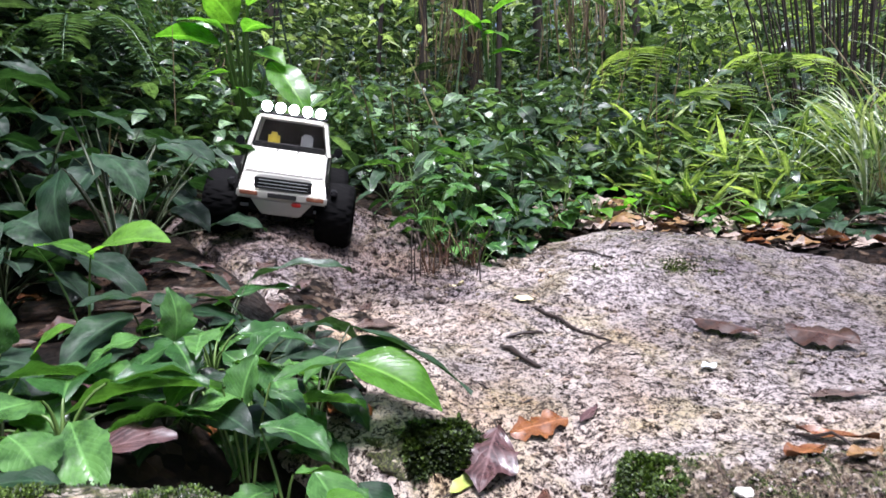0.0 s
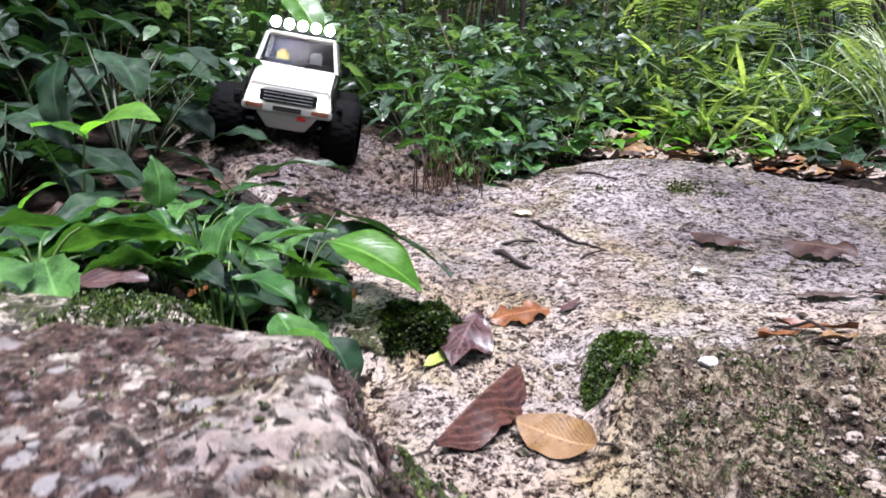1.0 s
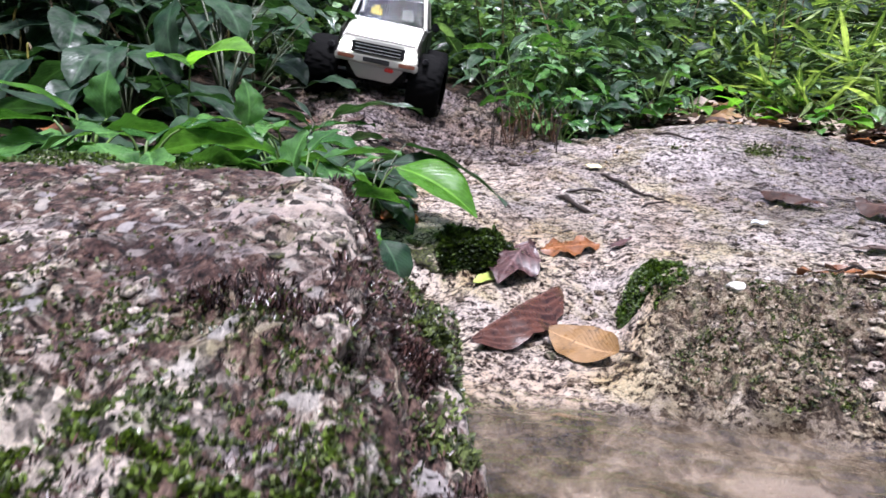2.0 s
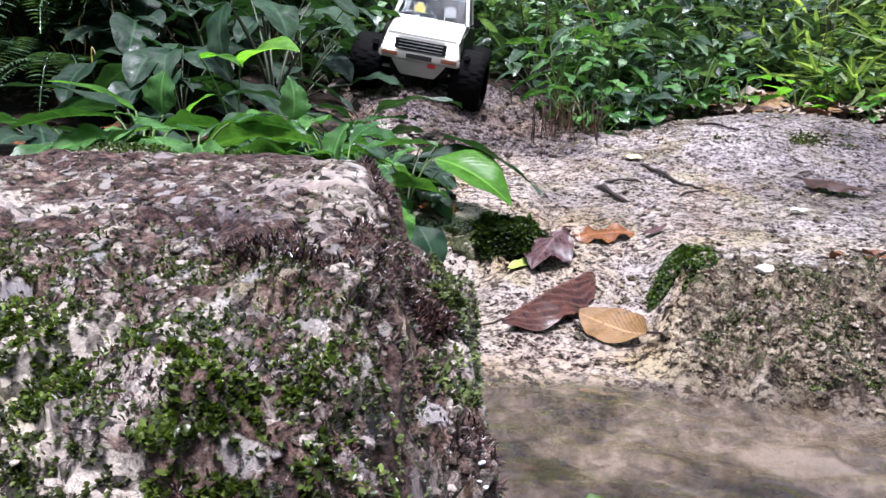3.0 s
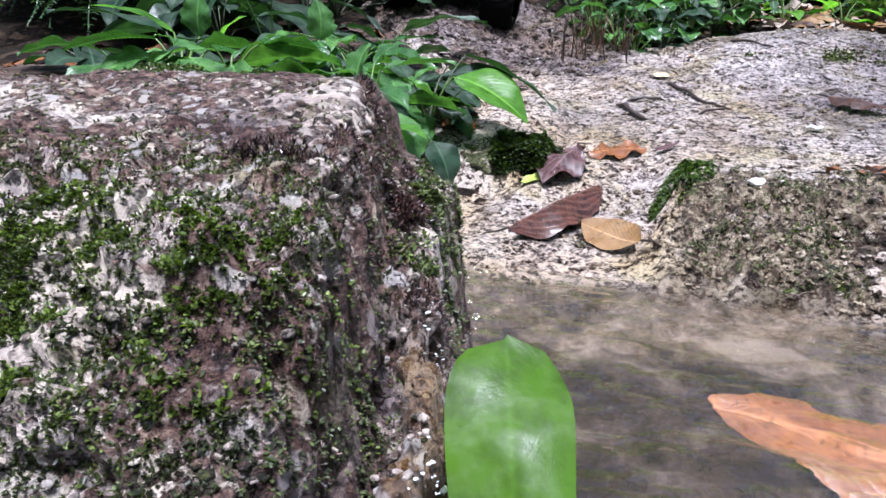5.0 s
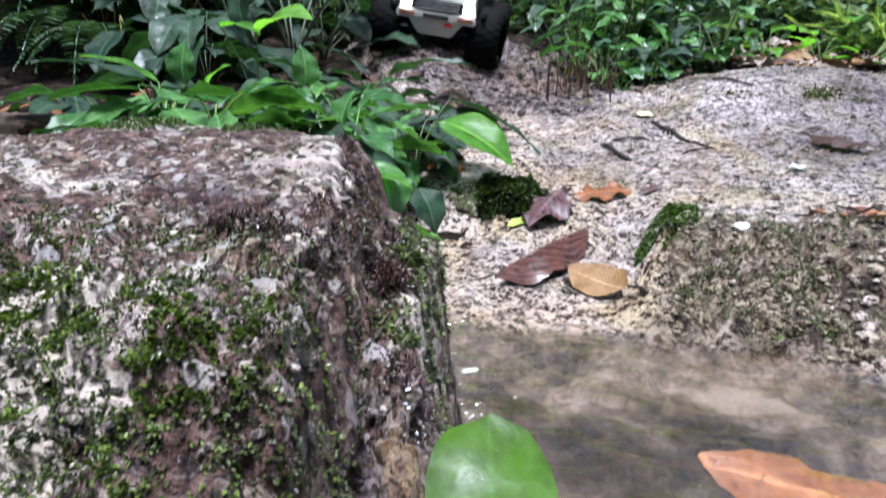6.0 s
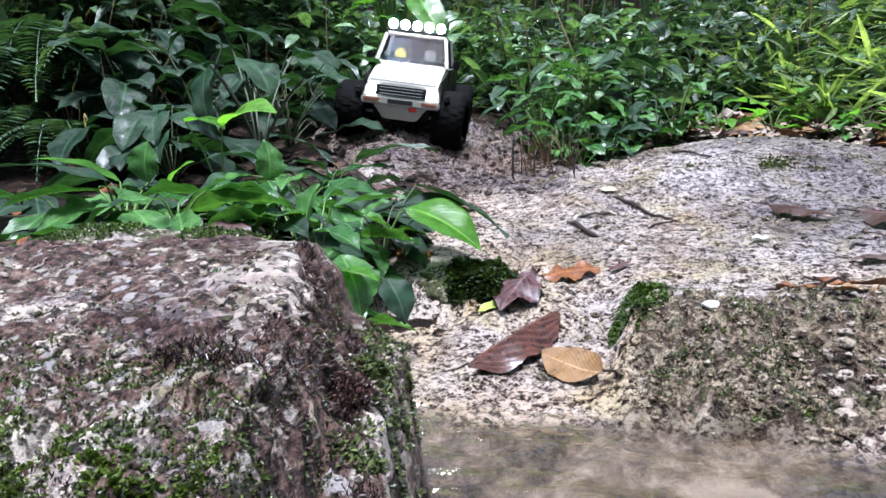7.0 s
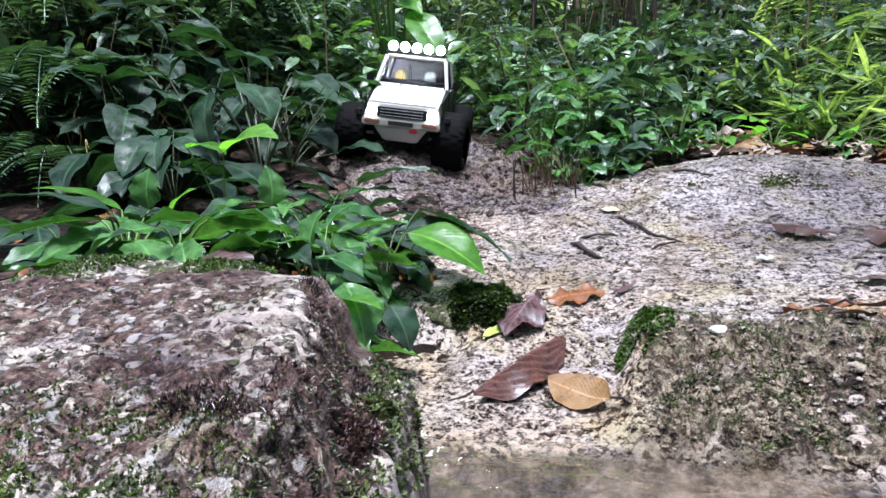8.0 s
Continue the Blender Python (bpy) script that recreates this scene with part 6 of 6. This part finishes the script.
# foam and drops where water runs past the boulder; their white stands for wet glints
FOAM, nt, b = fresh("water_drops")
b.inputs["Base Color"].default_value, b.inputs["Roughness"].default_value = (0.75, 0.77, 0.8, 1), 0.08
b.inputs["Coat Weight"].default_value = 1.0


def water_line(x, y):
    return np.maximum(boulder_skin(x, y)[0][:, 2], 0.0)


for count, size, width in ((6000, 0.00055, 0.014), (900, 0.0012, 0.008)):
    rubble("water_drops", count, (0.07, 0.135), (-0.06, 0.12), size, lambda x, y: 0.9 * step(width, 0.0, np.abs(0.95 * x + 0.3 * y - 0.105)) * step(0.0, 0.3, fbm(x, y, 50, 2)), "drops where water meets the boulder, whitened for its glints", FOAM, water_line, 1)

# ---------------------------------------------------------------- model truck
PAINT = plain("white_paint", (0.36, 0.355, 0.31), 0.35, vary=0.06, coat=0.1)
SIDE = plain("dark_olive_side", (0.020, 0.021, 0.016), 0.4, vary=0.5, scale=45)
BLACK = plain("black_plastic", (0.012, 0.012, 0.013), 0.5, vary=0.3)
RUBBER = plain("tyre_rubber", (0.004, 0.004, 0.004), 0.75, vary=0.4, relief=0.0006, scale=120)
STEEL = plain("grey_skid_plate", (0.55, 0.56, 0.57), 0.4, 0.3)
RED = plain("red_plastic", (0.45, 0.02, 0.015), 0.4)
AMBER = plain("amber_lens", (0.22, 0.085, 0.05), 0.25)
PLATE = plain("dark_plate", (0.012, 0.012, 0.012), 0.5)
LED = glowing("led_lamp", (1.0, 0.98, 0.95), 45.0)
HEAD = glowing("headlamp_glow", (1.0, 0.98, 0.93), 22.0)
FIGURE = plain("yellow_figure", (0.75, 0.60, 0.05), 0.4)
GLASS, nt, b = fresh("windscreen")
b.inputs["Transmission Weight"].default_value, b.inputs["Roughness"].default_value, b.inputs["IOR"].default_value = 1.0, 0.02, 1.1


def box(x0, x1, y0, y1, z0, z1, bev=0.002, taper=None):
    """A bevelled box; taper moves its corners: a function of a corner's place."""
    bm = bmesh.new()
    bmesh.ops.create_cube(bm, size=1.0)
    for v in bm.verts:
        v.co = Vector((x0 if v.co.x < 0 else x1, y0 if v.co.y < 0 else y1, z0 if v.co.z < 0 else z1))
        if taper:
            v.co = Vector(taper(*v.co))
    if bev:
        bmesh.ops.bevel(bm, geom=bm.edges[:], offset=bev, segments=2, affect="EDGES")
    return bm


def disc(radius, depth, axis="X", seg=32, bev=0.0):
    bm = bmesh.new()
    bmesh.ops.create_cone(bm, cap_ends=True, segments=seg, radius1=radius, radius2=radius, depth=depth)
    if bev:
        bmesh.ops.bevel(bm, geom=[e for e in bm.edges if len(e.link_faces) == 2 and e.calc_face_angle(0) > 1], offset=bev, segments=2, affect="EDGES")
    if axis == "X":
        bmesh.ops.rotate(bm, verts=bm.verts, matrix=Matrix.Rotation(radians(90), 3, "Y"))
    if axis == "Y":
        bmesh.ops.rotate(bm, verts=bm.verts, matrix=Matrix.Rotation(radians(90), 3, "X"))
    return bm


def tyre_mesh(radius=0.060, width=0.062):
    """A lugged off-road tyre about the x axis."""
    seg, prof = 96, [(-0.5, 0.62), (-0.52, 0.78), (-0.46, 0.92), (-0.3, 0.965), (0.0, 0.975), (0.3, 0.965), (0.46, 0.92), (0.52, 0.78), (0.5, 0.62)]
    verts, quads = [], []
    for i in range(seg):
        g = 2 * math.pi * i / seg
        for j, (w, r) in enumerate(prof):
            lug = 0.0
            if 1 < j < 7:
                lug = 0.05 if ((i + (2 if j % 2 else 0)) // 2) % 2 else -0.05
            r2 = radius * (r + lug)
            verts.append((w * width, r2 * math.cos(g), r2 * math.sin(g)))
    n = len(prof)
    for i in range(seg):
        for j in range(n - 1):
            quads.append((i * n + j, ((i + 1) % seg) * n + j, ((i + 1) % seg) * n + j + 1, i * n + j + 1))
    return raw_mesh("tyre", verts, quads, smooth=False)


TRUCK = pose(-0.335, 1.372, 0.219, 7, 9, 12)
truck = empty("model_truck", TRUCK, "white radio-controlled pickup crawler with black tyres and lit roof lamps", "toy truck")
HALF = 0.097
# local axes: x across, -y ahead, z up from the ground
tyre = tyre_mesh()
rim_bm = disc(0.036, 0.03, "X", 28, 0.003)
rim = bpy.data.meshes.new("rim")
rim_bm.to_mesh(rim)
rim_bm.free()
rim.materials.append(BLACK)
tyre.materials.append(RUBBER)
for sx in (-1, 1):
    for yy in (-0.15, 0.15):
        w = new("wheel")
        w.parent, w.matrix_basis = truck, pose(sx * HALF, yy, 0.055, 0, 0, -6 if yy < 0 else 0)
        part("tyre", tyre, None, w)
        part("rim", rim, None, w)
        part("hub", disc(0.008, 0.04, "X", 12, 0.001), STEEL, w)
for yy in (-0.15, 0.15):
    part("axle", disc(0.011, 0.15, "X", 16), BLACK, truck, at=pose(0, yy, 0.055))
    part("differential", box(-0.02, 0.02, yy - 0.022, yy + 0.022, 0.036, 0.078, 0.008), BLACK, truck)
part("chassis", box(-0.06, 0.06, -0.195, 0.19, 0.070, 0.106, 0.004), BLACK, truck)
part("steering_link", disc(0.003, 0.15, "X", 8), STEEL, truck, "steel tie rod", at=pose(0, -0.178, 0.062))
for sx in (-1, 1):
    for yy in (-0.13, 0.13):
        part("shock_absorber", tube([(sx * 0.06, yy, 0.06), (sx * 0.05, yy, 0.13)], [0.007, 0.007], 10, "shock_absorber"), BLACK, truck)
part("winch_hook", box(0.018, 0.036, -0.218, -0.208, 0.086, 0.094, 0.002), RED, truck, "small red recovery hook")
for m in (RUBBER, BLACK, SIDE):
    m.node_tree.nodes["Principled BSDF"].inputs["Specular IOR Level"].default_value = 0.07
# body
part("bonnet", box(-0.085, 0.085, -0.212, -0.085, 0.106, 0.150, 0.004, lambda x, y, z: (x * (0.90 if z > 0.12 else 1) * (0.95 if y < -0.15 else 1.0), y + (0.006 if z > 0.12 and y < -0.15 else 0), z if z < 0.12 else (0.141 if y < -0.15 else 0.176))), PAINT, truck, "white bonnet")
part("grille", box(-0.052, 0.052, -0.2155, -0.205, 0.113, 0.132, 0.001), BLACK, truck, "black slatted grille")
for k in range(3):
    part("grille_bar", box(-0.045, 0.045, -0.2165, -0.2145, 0.1155 + 0.006 * k, 0.1167 + 0.006 * k, 0.0005), STEEL, truck)
for sx in (-1, 1):
    part("headlamp", disc(0.0095, 0.009, "Y", 24, 0.001), HEAD, truck, "lit round headlamp", at=pose(sx * 0.063, -0.2125, 0.1225))
    part("indicator", box(sx * 0.060 - 0.016, sx * 0.060 + 0.016, -0.2195, -0.213, 0.0995, 0.1065, 0.001), AMBER, truck, "amber indicator lens")
part("bumper", box(-0.082, 0.082, -0.218, -0.205, 0.094, 0.110, 0.003), PAINT, truck, "white front bumper")
part("plate", box(-0.026, 0.026, -0.2205, -0.2175, 0.0985, 0.1065, 0.0005), PLATE, truck, "blank dark plate")
part("skid_plate", box(-0.056, 0.056, -0.217, -0.200, 0.066, 0.094, 0.002, lambda x, y, z: (x * (0.62 if z < 0.08 else 1), y + (0.010 if z < 0.08 else 0), z)), PAINT, truck, "white skid plate")
for sx in (-1, 1):
    part("wheel_arch", box(sx * 0.094 - 0.006, sx * 0.094 + 0.006, -0.205, -0.095, 0.112, 0.122, 0.002), BLACK, truck, "black arch flare")
part("cab_floor", box(-0.084, 0.084, -0.088, 0.06, 0.095, 0.172, 0.003), PAINT, truck, "white door panels")
for sx in (-1, 1):
    part("door", box(sx * 0.0855 - 0.0015, sx * 0.0855 + 0.0015, -0.080, 0.052, 0.104, 0.170, 0.001), SIDE, truck, "dark olive door panel")
    part("front_wing", box(sx * 0.0815 - 0.0015, sx * 0.0815 + 0.0015, -0.196, -0.088, 0.122, 0.150, 0.001, lambda x, y, z: (x * (1.045 if y > -0.15 else 1.0) * (0.97 if z > 0.13 else 1), y, z if z < 0.13 or y < -0.15 else 0.168)), SIDE, truck, "dark olive wing panel")
    part("bed_side", box(sx * 0.0855 - 0.0015, sx * 0.0855 + 0.0015, 0.064, 0.222, 0.108, 0.166, 0.001), SIDE, truck, "dark olive bed side")
part("roof", box(-0.070, 0.070, -0.050, 0.055, 0.226, 0.236, 0.004), PAINT, truck, "white roof")
for sx in (-1, 1):
    part("windscreen_pillar", tube([(sx * 0.080, -0.090, 0.170), (sx * 0.068, -0.047, 0.230)], [0.0045, 0.0045], 8, "windscreen_pillar"), PAINT, truck)
    part("rear_pillar", tube([(sx * 0.080, 0.055, 0.170), (sx * 0.068, 0.050, 0.230)], [0.007, 0.007], 8, "rear_pillar"), PAINT, truck)
    part("door_pillar", tube([(sx * 0.081, 0.0, 0.170), (sx * 0.069, 0.0, 0.230)], [0.004, 0.004], 8, "door_pillar"), BLACK, truck)
    part("mirror", box(sx * 0.098 - 0.008, sx * 0.098 + 0.008, -0.075, -0.063, 0.172, 0.190, 0.003), BLACK, truck, "black wing mirror")
    part("mirror_arm", tube([(sx * 0.082, -0.07, 0.173), (sx * 0.096, -0.069, 0.178)], [0.002, 0.002], 6, "mirror_arm"), BLACK, truck)
    part("wiper", tube([(sx * 0.02, -0.094, 0.176), (sx * 0.02 - 0.004, -0.11, 0.171)], [0.0013, 0.001], 5, "wiper"), BLACK, truck)
part("windscreen", box(-0.075, 0.075, -0.0885, -0.0865, 0.172, 0.228, 0, lambda x, y, z: (x * (1 if z < 0.2 else 0.88), y + (0 if z < 0.2 else 0.041), z)), GLASS, truck, "clear windscreen").visible_shadow = False
part("rear_bulkhead", box(-0.076, 0.076, 0.050, 0.056, 0.17, 0.228, 0.001), BLACK, truck)
part("dashboard", box(-0.072, 0.072, -0.08, -0.05, 0.168, 0.184, 0.003), BLACK, truck)
for sx in (-1, 1):
    part("seat", box(sx * 0.035 - 0.018, sx * 0.035 + 0.018, 0.02, 0.036, 0.168, 0.215, 0.005), BLACK, truck)
bm = box(-0.012, 0.012, -0.02, 0.0, 0.17, 0.200, 0.006)
part("figure", bm, FIGURE, truck, "plain yellow shape on the seat", at=pose(-0.035, -0.02, 0.003))
part("interior_post", box(0.02, 0.045, -0.02, -0.005, 0.17, 0.205, 0.004), STEEL, truck, "grey shape on the seat")
part("light_bar", disc(0.0028, 0.14, "X", 8), BLACK, truck, at=pose(0, -0.045, 0.240))
for k in range(5):
    lamp = part("roof_lamp", disc(0.0115, 0.012, "Y", 20, 0.002), BLACK, truck, at=pose(-0.054 + 0.027 * k, -0.047, 0.252))
    part("lens", disc(0.0100, 0.003, "Y", 20), LED, lamp, "glowing white lamp", at=pose(0, -0.0065, 0))
part("bed", box(-0.084, 0.084, 0.062, 0.225, 0.10, 0.168, 0.004), PAINT, truck, "white cargo bed")
part("roll_bar", tube([(-0.07, 0.075, 0.165), (-0.066, 0.075, 0.225), (0.066, 0.075, 0.225), (0.07, 0.075, 0.165)], [0.004] * 4, 8, "roll_bar"), BLACK, truck)
for ob in truck.children:
    if ob.name.split(".")[0] not in ("wheel", "axle", "differential", "steering_link", "shock_absorber"):
        ob.matrix_basis = pose(0, 0, -0.011) @ Matrix.Diagonal((0.93, 1, 0.97, 1)) @ ob.matrix_basis
